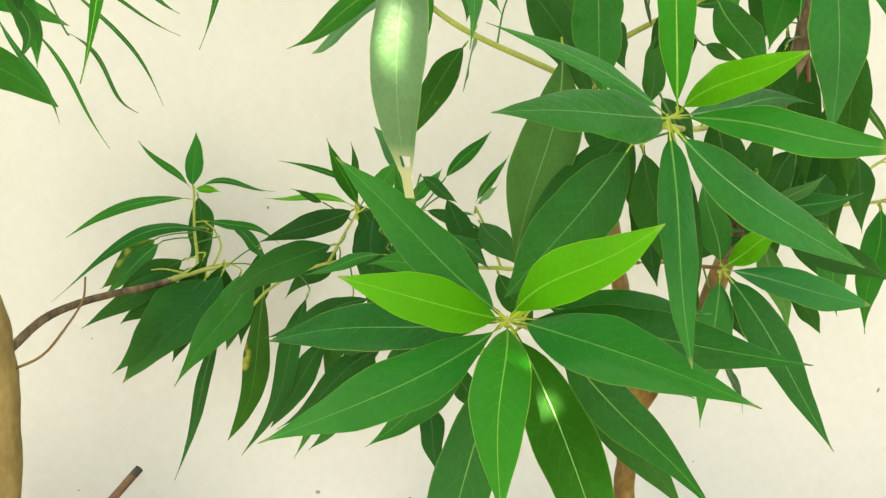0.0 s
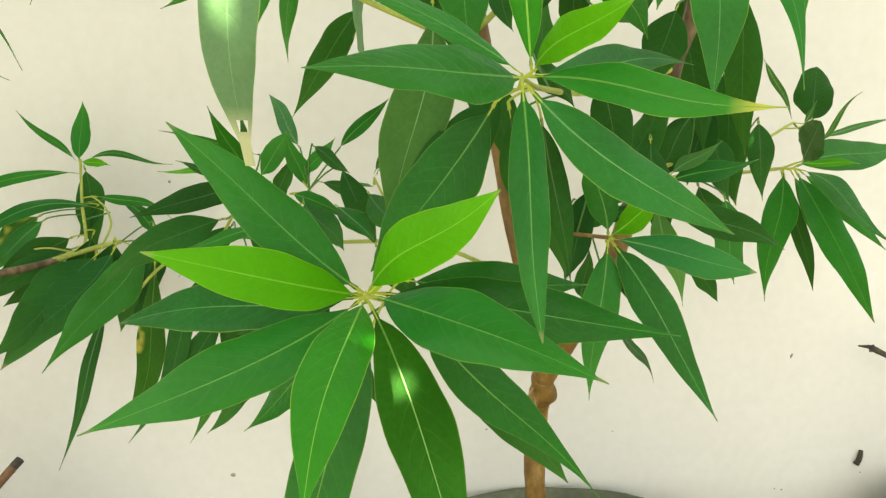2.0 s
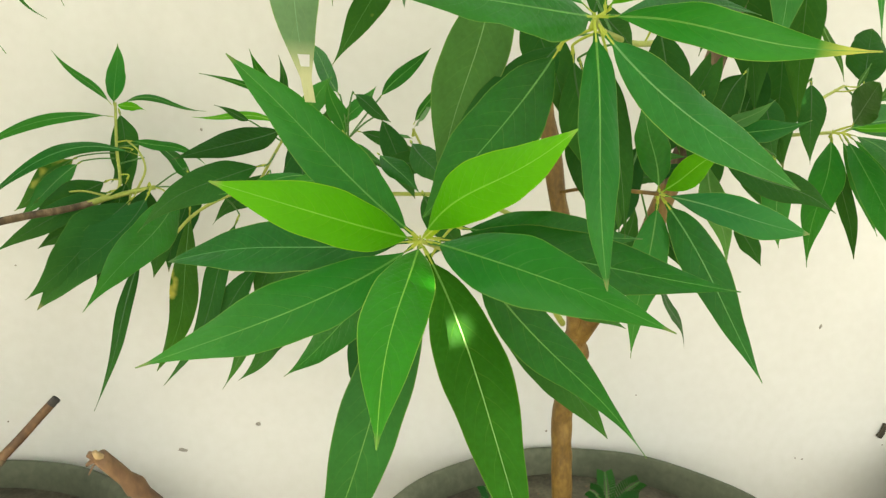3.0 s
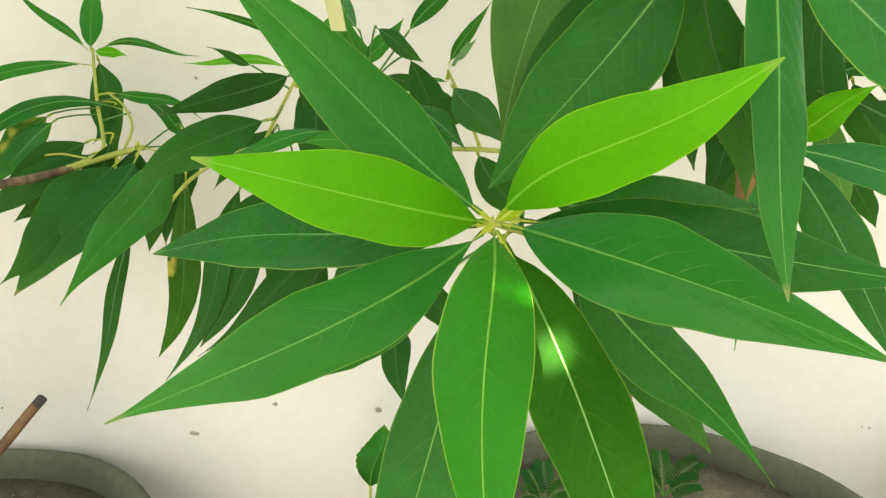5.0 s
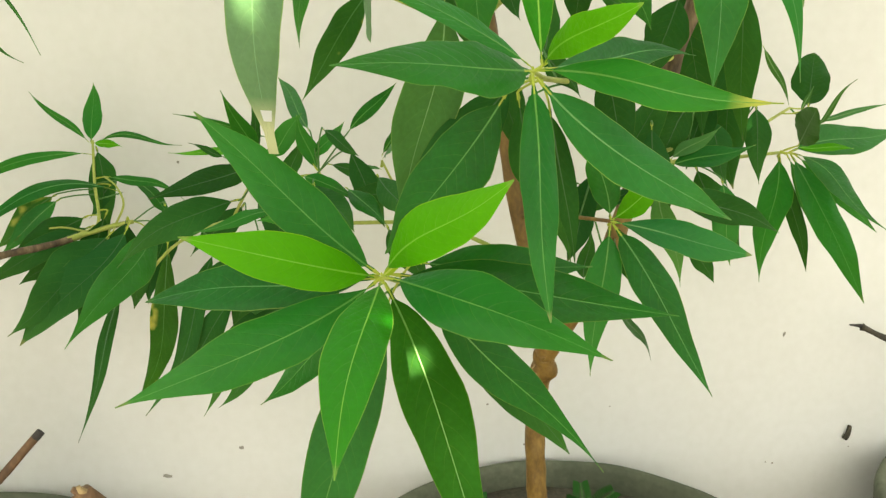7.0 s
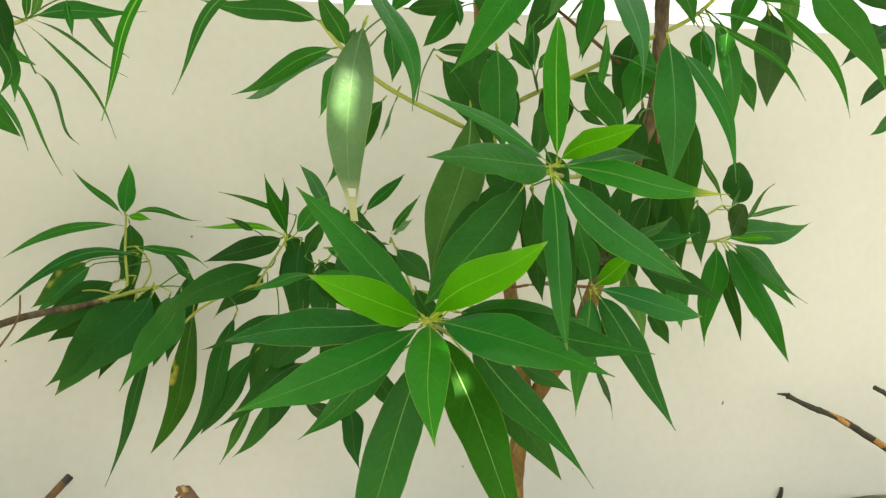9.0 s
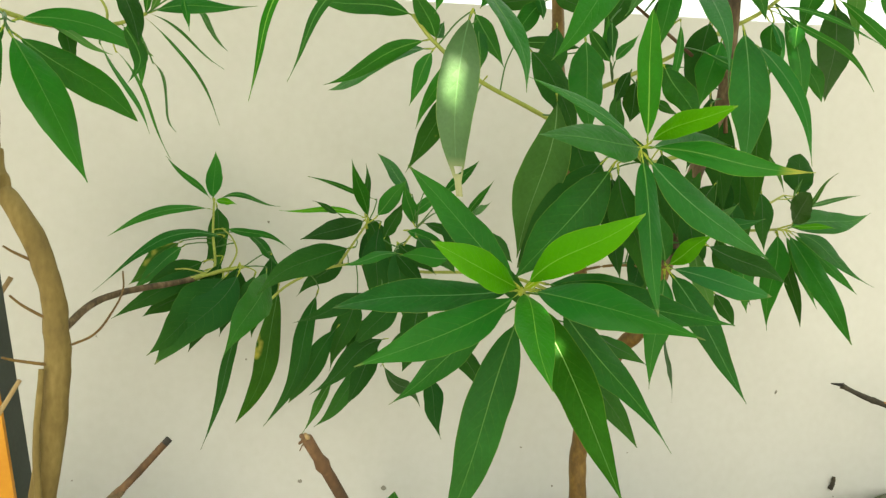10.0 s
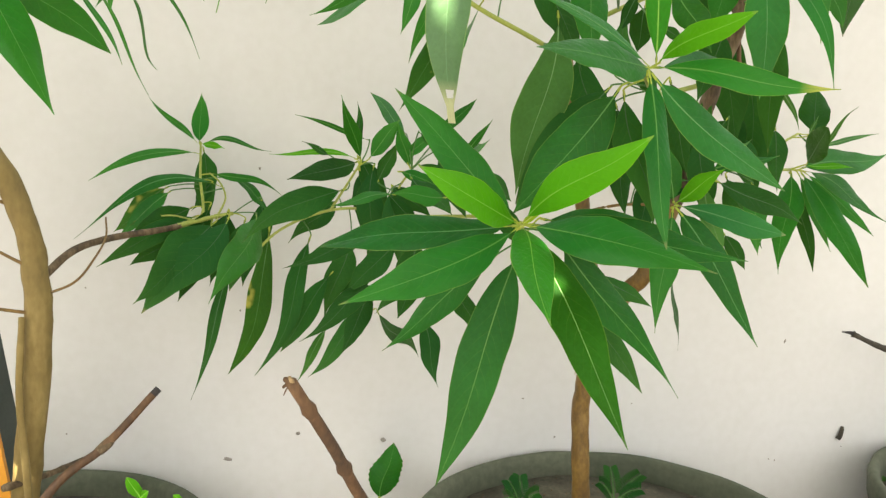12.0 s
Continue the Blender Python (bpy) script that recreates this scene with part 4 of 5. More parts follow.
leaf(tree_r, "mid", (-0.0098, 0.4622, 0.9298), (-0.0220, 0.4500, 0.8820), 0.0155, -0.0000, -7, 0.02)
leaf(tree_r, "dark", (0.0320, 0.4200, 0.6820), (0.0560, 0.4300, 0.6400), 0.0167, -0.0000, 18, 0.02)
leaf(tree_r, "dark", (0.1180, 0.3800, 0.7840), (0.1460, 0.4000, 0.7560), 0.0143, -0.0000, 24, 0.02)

# ---- the tree in the left pot ----
tree_l = thing("potted_tree", (-0.38, 0.54, RIM - 0.03), "young tree with an olive-brown crooked trunk and long green leaves", "tree", "potted trees by the wall")
tube("trunk", [(-0.385, 0.54, 0.29), (-0.371, 0.535, 0.40), (-0.348, 0.525, 0.544), (-0.347, 0.525, 0.622), (-0.355, 0.52, 0.672), (-0.377, 0.515, 0.72), (-0.392, 0.515, 0.738), (-0.391, 0.51, 0.787), (-0.380, 0.49, 0.83), (-0.36, 0.45, 0.87)], 0.0125, 0.006, BARK_L, tree_l, "", 16, 8, 0.18)
tube("branch", [(-0.390, 0.515, 0.734), (-0.412, 0.512, 0.736), (-0.44, 0.50, 0.754), (-0.481, 0.48, 0.768), (-0.53, 0.45, 0.79)], 0.0066, 0.0048, DARK_OLIVE, tree_l, "", 12, 8, 0.2)
tube("branch", [(-0.345, 0.525, 0.602), (-0.33, 0.56, 0.624), (-0.31, 0.60, 0.632), (-0.272, 0.63, 0.637), (-0.255, 0.645, 0.640)], 0.0036, 0.0030, GREY_BARK, tree_l, "", 10, 8, 0.2)
tube("shoot", [(-0.263, 0.638, 0.6385), (-0.245, 0.652, 0.643), (-0.225, 0.66, 0.648), (-0.205, 0.662, 0.652)], 0.0028, 0.0020, STEM, tree_l, "pale green young shoot", 10, 6, 0.15, 4)
tube("petiole", [(-0.2205, 0.660, 0.650), (-0.2130, 0.664, 0.668), (-0.2190, 0.668, 0.684), (-0.2300, 0.670, 0.694)], 0.0011, 0.0008, STEM, tree_l, "", 6, 6, 0.0)
tube("petiole", [(-0.243, 0.652, 0.645), (-0.262, 0.650, 0.650), (-0.275, 0.648, 0.650)], 0.0010, 0.0008, STEM, tree_l, "", 6, 6, 0.0)
tube("petiole", [(-0.226, 0.659, 0.647), (-0.229, 0.652, 0.625), (-0.232, 0.645, 0.600)], 0.0010, 0.0008, STEM, tree_l, "", 6, 6, 0.0)
tube("twig", [(-0.25, 0.65, 0.643), (-0.236, 0.66, 0.652), (-0.24, 0.672, 0.687), (-0.24, 0.679, 0.727)], 0.0018, 0.0011, STEM, tree_l)
tube("twig", [(-0.35, 0.52, 0.617), (-0.369, 0.515, 0.630), (-0.378, 0.510, 0.640)], 0.0016, 0.0009, BARK, tree_l)
tube("twig", [(-0.345, 0.52, 0.576), (-0.373, 0.510, 0.583), (-0.383, 0.505, 0.587)], 0.0016, 0.0009, BARK, tree_l)
tube("twig", [(-0.352, 0.52, 0.664), (-0.373, 0.510, 0.677), (-0.380, 0.505, 0.683)], 0.0016, 0.0009, BARK, tree_l)
tube("twig", [(-0.345, 0.524, 0.590), (-0.318, 0.53, 0.601), (-0.308, 0.55, 0.618), (-0.307, 0.58, 0.635), (-0.313, 0.60, 0.652)], 0.0012, 0.0008, BARK, tree_l)
tube("twig", [(-0.36, 0.45, 0.868), (-0.33, 0.47, 0.862), (-0.30, 0.48, 0.864), (-0.276, 0.48, 0.868), (-0.255, 0.48, 0.877)], 0.0022, 0.0014, STEM, tree_l)
tube("twig", [(-0.286, 0.48, 0.866), (-0.285, 0.475, 0.878), (-0.293, 0.47, 0.888), (-0.315, 0.46, 0.892)], 0.0011, 0.0008, STEM, tree_l)
tube("twig", [(-0.472, 0.400, 0.786), (-0.464, 0.400, 0.810), (-0.455, 0.400, 0.835), (-0.448, 0.400, 0.863)], 0.0011, 0.0009, STEM, tree_l)
tube("knot", [(-0.380, 0.5155, 0.722), (-0.3865, 0.515, 0.732), (-0.391, 0.515, 0.742), (-0.392, 0.513, 0.755), (-0.3918, 0.511, 0.765)], 0.0080, 0.0076, BARK_L, tree_l, "rough swollen fork", 16, 8, 0.6, 0, None, 0.35)
# left leaves
# top of the left tree
leaf(tree_l, "mid", (-0.3393, 0.4301, 0.8488), (-0.2706, 0.3919, 0.7368), 0.0291, -0.0012, -18, 0.03, wide_at=0.392, full=0.87, hook=-0.0000)
leaf(tree_l, "mid", (-0.3366, 0.4301, 0.8470), (-0.2656, 0.4903, 0.7902), 0.0270, -0.0022, 15, 0.03, wide_at=0.461, full=0.84, hook=0.0024)
leaf(tree_l, "mid", (-0.3402, 0.4301, 0.8523), (-0.3870, 0.4101, 0.7469), 0.0314, -0.0023, -34, 0.03, wide_at=0.409, full=1.01, hook=0.0017)
leaf(tree_l, "mid", (-0.3421, 0.4301, 0.8554), (-0.4231, 0.4000, 0.8182), 0.0161, 0.0057, -46, 0.04, wide_at=0.352, full=0.90, hook=-0.0019)
leaf(tree_l, "dark", (-0.3446, 0.4401, 0.8560), (-0.3771, 0.4300, 0.8197), 0.0096, 0.0001, -31, 0.03, wide_at=0.374, full=0.94, hook=-0.0041)
leaf(tree_l, "mid", (-0.3365, 0.4299, 0.8541), (-0.2521, 0.4873, 0.8441), 0.0207, -0.0127, 21, 0.03, wide_at=0.456, full=0.87, hook=0.0018)
leaf(tree_l, "mid", (-0.2567, 0.4173, 0.8545), (-0.2532, 0.4245, 0.8122), 0.0122, -0.0116, -9, 0, wide_at=0.401, full=0.93, hook=0.0032)
leaf(tree_l, "mid", (-0.2800, 0.4800, 0.8470), (-0.2481, 0.5243, 0.7615), 0.0032, -0.0046, -17, 0)
leaf(tree_l, "mid", (-0.2510, 0.4800, 0.8390), (-0.2690, 0.6307, 0.7945), 0.0040, -0.0012, 152, 0)
leaf(tree_l, "mid", (-0.2560, 0.4800, 0.8730), (-0.2053, 0.5221, 0.7925), 0.0035, -0.0111, -13, 0)
leaf(tree_l, "mid", (-0.2530, 0.4800, 0.8770), (-0.2146, 0.5951, 0.8547), 0.0030, -0.0029, 57, 0)
leaf(tree_l, "mid", (-0.2200, 0.4800, 0.8890), (-0.2080, 0.5770, 0.8691), 0.0076, 0.0008, 78, 0)
leaf(tree_l, "dark", (-0.3131, 0.4600, 0.8619), (-0.3030, 0.4600, 0.8300), 0.0134, -0.0000, -26, 0)
leaf(tree_l, "sheen", (-0.4742, 0.3800, 0.7958), (-0.3953, 0.3601, 0.6848), 0.0398, 0.0044, -35, 0.04, wide_at=0.395, full=0.54, hook=-0.0037)
leaf(tree_l, "dark", (-0.5160, 0.4200, 0.8360), (-0.4370, 0.4000, 0.7550), 0.0374, -0.0036, -37, 0.04)
leaf(tree_l, "dark", (-0.5313, 0.4409, 0.7779), (-0.5029, 0.4300, 0.6907), 0.0300, -0.0127, -47, 0.04, wide_at=0.419, full=0.91, hook=0.0014)
leaf(tree_l, "mid", (-0.4715, 0.4697, 0.8652), (-0.4509, 0.4601, 0.7653), 0.0289, 0.0017, -44, 0.03, wide_at=0.403, full=0.90, hook=-0.0016)
leaf(tree_l, "dark", (-0.4640, 0.4800, 0.8850), (-0.4390, 0.4800, 0.8110), 0.0249, -0.0008, -24, 0.03)
leaf(tree_l, "mid", (-0.5184, 0.4723, 0.8903), (-0.5110, 0.4600, 0.8400), 0.0160, -0.0000, -48, 0.03)
leaf(tree_l, "dark", (-0.4269, 0.5000, 0.8694), (-0.4080, 0.5000, 0.8100), 0.0196, -0.0000, -19, 0)
leaf(tree_l, "dark", (-0.5780, 0.5000, 0.7090), (-0.5660, 0.5000, 0.6510), 0.0166, -0.0000, -38, 0)
leaf(tree_l, "dark", (-0.3484, 0.4105, 0.8770), (-0.3810, 0.4000, 0.8170), 0.0212, 0.0000, -48, 0.02)
leaf(tree_l, "mid", (-0.2850, 0.4600, 0.8480), (-0.2450, 0.4500, 0.7770), 0.0050, -0.0023, -35, 0)
leaf(tree_l, "mid", (-0.2550, 0.4400, 0.8670), (-0.2450, 0.4300, 0.8090), 0.0128, -0.0000, -32, 0.02)
leaf(tree_l, "dark", (-0.5270, 0.4500, 0.8100), (-0.5040, 0.4500, 0.7110), 0.0284, -0.0000, -20, 0.02)
leaf(tree_l, "pale", (-0.3250, 0.4500, 0.8590), (-0.2690, 0.4400, 0.8350), 0.0070, -0.0011, -6, 0)
leaf(tree_l, "mid", (-0.4920, 0.4200, 0.8760), (-0.4940, 0.4200, 0.8260), 0.0141, -0.0000, -45, 0.02)
leaf(tree_l, "mid", (-0.2530, 0.4800, 0.8770), (-0.1630, 0.4500, 0.8800), 0.0141, -0.0021, 14, 0.03)
leaf(tree_l, "mid", (-0.2560, 0.4800, 0.8750), (-0.2460, 0.4600, 0.9030), 0.0064, 0.0000, 29, 0)
leaf(tree_l, "pale", (-0.2540, 0.4800, 0.8770), (-0.2320, 0.4600, 0.9020), 0.0064, -0.0000, 61, 0)
leaf(tree_l, "dark", (-0.2622, 0.4211, 0.8960), (-0.2410, 0.4100, 0.8370), 0.0195, -0.0016, -35, 0.02)
leaf(tree_l, "mid", (-0.2240, 0.4700, 0.8920), (-0.2170, 0.4600, 0.8600), 0.0067, -0.0000, -1, 0)
# twig cluster by the wall
leaf(tree_l, "mid", (-0.2410, 0.6780, 0.7240), (-0.2438, 0.7060, 0.7803), 0.0187, 0.0000, -3, 0)
leaf(tree_l, "mid", (-0.2430, 0.6780, 0.7250), (-0.2914, 0.6794, 0.7720), 0.0072, -0.0005, 3, 0)
leaf(tree_l, "mid", (-0.2370, 0.6780, 0.7240), (-0.1719, 0.7247, 0.7184), 0.0064, -0.0076, 21, 0.02)
leaf(tree_l, "young", (-0.2390, 0.6760, 0.7250), (-0.2165, 0.6864, 0.7202), 0.0092, -0.0010, -2, 0)
leaf(tree_l, "mid", (-0.2400, 0.6760, 0.7140), (-0.3270, 0.6000, 0.6869), 0.0105, 0.0125, -19, 0.03)
leaf(tree_l, "sheen", (-0.2149, 0.6689, 0.6784), (-0.3391, 0.5905, 0.6324), 0.0142, 0.0310, -2, 0.03, wide_at=0.303, full=0.91, hook=-0.0009)
leaf(tree_l, "mid", (-0.2295, 0.6744, 0.6931), (-0.1529, 0.6496, 0.6720), 0.0101, -0.0065, 3, 0.03, wide_at=0.336, full=0.96, hook=0.0034)
leaf(tree_l, "mid", (-0.2075, 0.6709, 0.6892), (-0.1659, 0.6597, 0.6528), 0.0135, -0.0035, -25, 0.03, wide_at=0.420, full=0.92, hook=-0.0012)
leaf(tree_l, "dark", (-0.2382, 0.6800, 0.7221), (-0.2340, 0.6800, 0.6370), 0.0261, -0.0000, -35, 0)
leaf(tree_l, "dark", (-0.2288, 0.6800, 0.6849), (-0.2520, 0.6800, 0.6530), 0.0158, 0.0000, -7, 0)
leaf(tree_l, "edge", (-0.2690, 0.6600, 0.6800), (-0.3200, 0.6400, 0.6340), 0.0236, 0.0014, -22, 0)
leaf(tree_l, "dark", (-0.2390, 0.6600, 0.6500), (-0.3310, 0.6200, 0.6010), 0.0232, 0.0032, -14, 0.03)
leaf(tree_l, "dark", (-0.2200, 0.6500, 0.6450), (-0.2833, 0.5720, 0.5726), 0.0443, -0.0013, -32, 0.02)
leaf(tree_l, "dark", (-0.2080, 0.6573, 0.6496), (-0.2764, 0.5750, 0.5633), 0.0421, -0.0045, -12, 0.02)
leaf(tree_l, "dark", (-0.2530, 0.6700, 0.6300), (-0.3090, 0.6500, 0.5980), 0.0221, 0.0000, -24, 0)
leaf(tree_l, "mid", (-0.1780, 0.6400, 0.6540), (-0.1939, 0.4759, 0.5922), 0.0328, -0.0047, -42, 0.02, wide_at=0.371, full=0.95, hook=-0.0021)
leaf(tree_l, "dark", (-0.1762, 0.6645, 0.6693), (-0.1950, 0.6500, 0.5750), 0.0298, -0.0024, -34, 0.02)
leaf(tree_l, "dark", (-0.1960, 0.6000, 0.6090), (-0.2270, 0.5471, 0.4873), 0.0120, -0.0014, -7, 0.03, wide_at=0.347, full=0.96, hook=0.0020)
leaf(tree_l, "edge", (-0.1620, 0.6200, 0.6450), (-0.2108, 0.6423, 0.4814), 0.0255, -0.0134, 1, 0.02, wide_at=0.448, full=0.92, hook=0.0050)
# middle cluster
leaf(tree_r, "dark", (-0.0830, 0.5600, 0.6830), (-0.1770, 0.5385, 0.6345), 0.0314, 0.0100, 1, 0.03, wide_at=0.367, full=1.01, hook=-0.0040)
leaf(tree_r, "dark", (-0.0930, 0.6200, 0.6720), (-0.1440, 0.6200, 0.6250), 0.0217, 0.0000, -24, 0)
leaf(tree_r, "dark", (-0.1210, 0.6200, 0.6340), (-0.1674, 0.5375, 0.5122), 0.0199, -0.0096, 0, 0.03, wide_at=0.388, full=0.91, hook=0.0058)
leaf(tree_r, "dark", (-0.0980, 0.6000, 0.5990), (-0.1456, 0.5511, 0.5303), 0.0214, 0.0014, -16, 0.03, wide_at=0.477, full=1.08, hook=0.0010)
leaf(tree_r, "dark", (-0.0480, 0.5800, 0.5880), (-0.1210, 0.4699, 0.5613), 0.0232, 0.0033, 9, 0.03, wide_at=0.364, full=0.96, hook=0.0031)
leaf(tree_r, "dark", (-0.0560, 0.5800, 0.5650), (-0.1231, 0.5909, 0.4928), 0.0204, 0.0018, 6, 0.03, wide_at=0.383, full=0.95, hook=0.0031)
leaf(tree_r, "edge", (-0.1030, 0.5900, 0.5440), (-0.1340, 0.5800, 0.4900), 0.0105, 0.0009, 4, 0)
leaf(tree_r, "dark", (-0.0570, 0.5800, 0.6320), (-0.1392, 0.5193, 0.6147), 0.0205, 0.0017, 11, 0.03)
leaf(tree_r, "dark", (-0.0170, 0.5000, 0.5730), (-0.0045, 0.4796, 0.5165), 0.0192, -0.0004, -4, 0)
leaf(tree_r, "dark", (-0.0570, 0.5200, 0.5780), (-0.0042, 0.6792, 0.4856), 0.0160, -0.0000, 11, 0)
leaf(tree_r, "mid", (-0.0700, 0.5850, 0.7090), (-0.0876, 0.5368, 0.7670), 0.0148, 0.0000, 2, 0)
leaf(tree_r, "dark", (-0.0710, 0.5900, 0.7120), (-0.0738, 0.5749, 0.7649), 0.0083, 0.0000, -3, 0)
leaf(tree_r, "young", (-0.0740, 0.5850, 0.7110), (-0.1667, 0.6602, 0.7150), 0.0075, 0.0042, -7, 0.02)
leaf(tree_r, "dark", (-0.0730, 0.5850, 0.7090), (-0.1310, 0.4869, 0.6935), 0.0206, -0.0022, -22, 0.03, wide_at=0.406, full=0.94, hook=-0.0004)
leaf(tree_r, "mid", (-0.0620, 0.5900, 0.7290), (-0.1299, 0.5586, 0.7504), 0.0052, 0.0013, -28, 0)
leaf(tree_r, "dark", (-0.1000, 0.5900, 0.7140), (-0.1260, 0.5800, 0.7270), 0.0064, 0.0004, -30, 0)
leaf(tree_r, "mid", (-0.0630, 0.5850, 0.7110), (-0.0330, 0.5700, 0.7490), 0.0179, -0.0009, 17, 0)
leaf(tree_r, "mid", (-0.0270, 0.5700, 0.7340), (-0.0604, 0.6423, 0.7800), 0.0138, 0.0009, -10, 0)
leaf(tree_r, "mid", (-0.0236, 0.5738, 0.7025), (-0.0360, 0.5600, 0.7480), 0.0150, -0.0009, 2, 0)
leaf(tree_r, "mid", (-0.0276, 0.5714, 0.7111), (0.0010, 0.5600, 0.7420), 0.0133, -0.0000, -8, 0)
leaf(tree_r, "dark", (-0.0170, 0.5600, 0.7370), (0.0120, 0.5400, 0.7160), 0.0109, -0.0000, 23, 0)
leaf(tree_r, "dark", (-0.0539, 0.5945, 0.6884), (-0.0350, 0.5800, 0.7290), 0.0159, -0.0000, -3, 0)
leaf(tree_r, "mid", (0.0020, 0.5700, 0.7320), (0.0432, 0.5922, 0.7719), 0.0115, -0.0009, 14, 0)
leaf(tree_r, "mid", (0.0290, 0.5870, 0.7120), (0.0582, 0.5852, 0.7517), 0.0084, -0.0009, 26, 0)
leaf(tree_r, "mid", (0.0300, 0.5870, 0.7100), (0.0427, 0.5122, 0.7310), 0.0138, -0.0009, 31, 0)
leaf(tree_r, "mid", (0.0290, 0.5870, 0.7010), (0.0070, 0.6000, 0.7050), 0.0038, 0.0000, 10, 0)
leaf(tree_r, "dark", (-0.0160, 0.5870, 0.7070), (0.0350, 0.5800, 0.6900), 0.0114, -0.0011, 16, 0)
leaf(tree_r, "mid", (0.0030, 0.5000, 0.6970), (0.0320, 0.4700, 0.6730), 0.0157, -0.0013, -15, 0)
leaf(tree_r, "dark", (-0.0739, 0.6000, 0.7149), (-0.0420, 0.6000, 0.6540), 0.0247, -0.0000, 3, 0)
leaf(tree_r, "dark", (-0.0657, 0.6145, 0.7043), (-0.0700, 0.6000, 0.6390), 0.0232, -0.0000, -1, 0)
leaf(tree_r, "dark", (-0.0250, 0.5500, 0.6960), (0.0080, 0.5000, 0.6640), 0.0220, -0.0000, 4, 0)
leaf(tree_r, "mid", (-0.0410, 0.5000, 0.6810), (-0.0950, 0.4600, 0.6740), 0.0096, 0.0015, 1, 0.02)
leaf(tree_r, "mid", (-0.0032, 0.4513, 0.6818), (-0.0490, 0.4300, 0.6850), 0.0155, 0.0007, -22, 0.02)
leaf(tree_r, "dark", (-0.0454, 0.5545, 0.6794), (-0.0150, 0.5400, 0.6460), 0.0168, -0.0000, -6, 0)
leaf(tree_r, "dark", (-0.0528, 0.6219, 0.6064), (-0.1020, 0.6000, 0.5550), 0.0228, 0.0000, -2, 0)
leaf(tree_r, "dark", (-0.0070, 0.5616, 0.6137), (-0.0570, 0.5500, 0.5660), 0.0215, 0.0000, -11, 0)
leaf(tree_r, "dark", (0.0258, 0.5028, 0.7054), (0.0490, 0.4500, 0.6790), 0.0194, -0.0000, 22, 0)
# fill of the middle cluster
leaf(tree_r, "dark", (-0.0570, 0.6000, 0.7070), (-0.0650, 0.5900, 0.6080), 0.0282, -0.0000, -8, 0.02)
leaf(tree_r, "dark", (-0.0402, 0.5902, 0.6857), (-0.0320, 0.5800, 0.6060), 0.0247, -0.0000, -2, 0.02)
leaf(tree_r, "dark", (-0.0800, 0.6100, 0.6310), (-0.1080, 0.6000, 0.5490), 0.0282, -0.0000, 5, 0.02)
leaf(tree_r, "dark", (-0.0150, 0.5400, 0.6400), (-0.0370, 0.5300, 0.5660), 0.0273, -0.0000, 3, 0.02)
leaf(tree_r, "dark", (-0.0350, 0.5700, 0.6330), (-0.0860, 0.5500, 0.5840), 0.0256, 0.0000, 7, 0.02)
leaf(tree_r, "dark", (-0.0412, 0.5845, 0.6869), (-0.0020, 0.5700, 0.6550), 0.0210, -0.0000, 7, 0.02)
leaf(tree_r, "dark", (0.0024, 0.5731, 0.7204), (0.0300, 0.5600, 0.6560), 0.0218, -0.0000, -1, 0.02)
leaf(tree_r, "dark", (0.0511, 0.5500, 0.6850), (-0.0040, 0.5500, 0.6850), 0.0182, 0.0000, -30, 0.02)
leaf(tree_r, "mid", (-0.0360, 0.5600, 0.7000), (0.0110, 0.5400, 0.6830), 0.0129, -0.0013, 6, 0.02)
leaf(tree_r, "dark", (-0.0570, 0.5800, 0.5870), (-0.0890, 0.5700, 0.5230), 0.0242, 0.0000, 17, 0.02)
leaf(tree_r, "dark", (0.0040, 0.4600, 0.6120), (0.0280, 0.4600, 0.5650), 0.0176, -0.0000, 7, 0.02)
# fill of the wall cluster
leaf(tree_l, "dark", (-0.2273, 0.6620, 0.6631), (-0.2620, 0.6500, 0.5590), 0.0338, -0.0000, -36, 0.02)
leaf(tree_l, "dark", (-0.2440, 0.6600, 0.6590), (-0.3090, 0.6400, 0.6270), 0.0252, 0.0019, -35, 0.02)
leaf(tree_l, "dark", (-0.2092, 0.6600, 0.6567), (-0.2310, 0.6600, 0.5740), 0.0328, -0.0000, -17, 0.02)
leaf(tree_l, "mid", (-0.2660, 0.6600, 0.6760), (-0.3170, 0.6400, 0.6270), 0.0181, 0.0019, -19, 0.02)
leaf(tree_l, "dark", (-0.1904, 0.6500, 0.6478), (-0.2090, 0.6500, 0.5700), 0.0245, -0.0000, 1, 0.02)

# ---- stake and cut stems in the left pot ----
stake = thing("garden_stake", (-0.37, 0.56, RIM - 0.04), "square wooden stake, orange in front, dark grey on its sides", "stake")


def stake_end(x, z, w=0.0245, d=0.034):
    return [(x, 0.545, z), (x, 0.545 + d, z), (x + w, 0.545 + d, z), (x + w, 0.545, z)]


box("post", stake_end(-0.3955, 0.285), stake_end(-0.4715, 0.884), SLATE, stake, "dark grey core")
box("front_panel", [(x - (0.0005 if k in (0, 1) else -0.0005), 0.5405 if k in (0, 3) else 0.5450, z) for k, (x, y, z) in enumerate(stake_end(-0.3955, 0.285))],
    [(x - (0.0005 if k in (0, 1) else -0.0005), 0.5405 if k in (0, 3) else 0.5450, z) for k, (x, y, z) in enumerate(stake_end(-0.4715, 0.884))], ORANGE, stake, "orange-painted face")

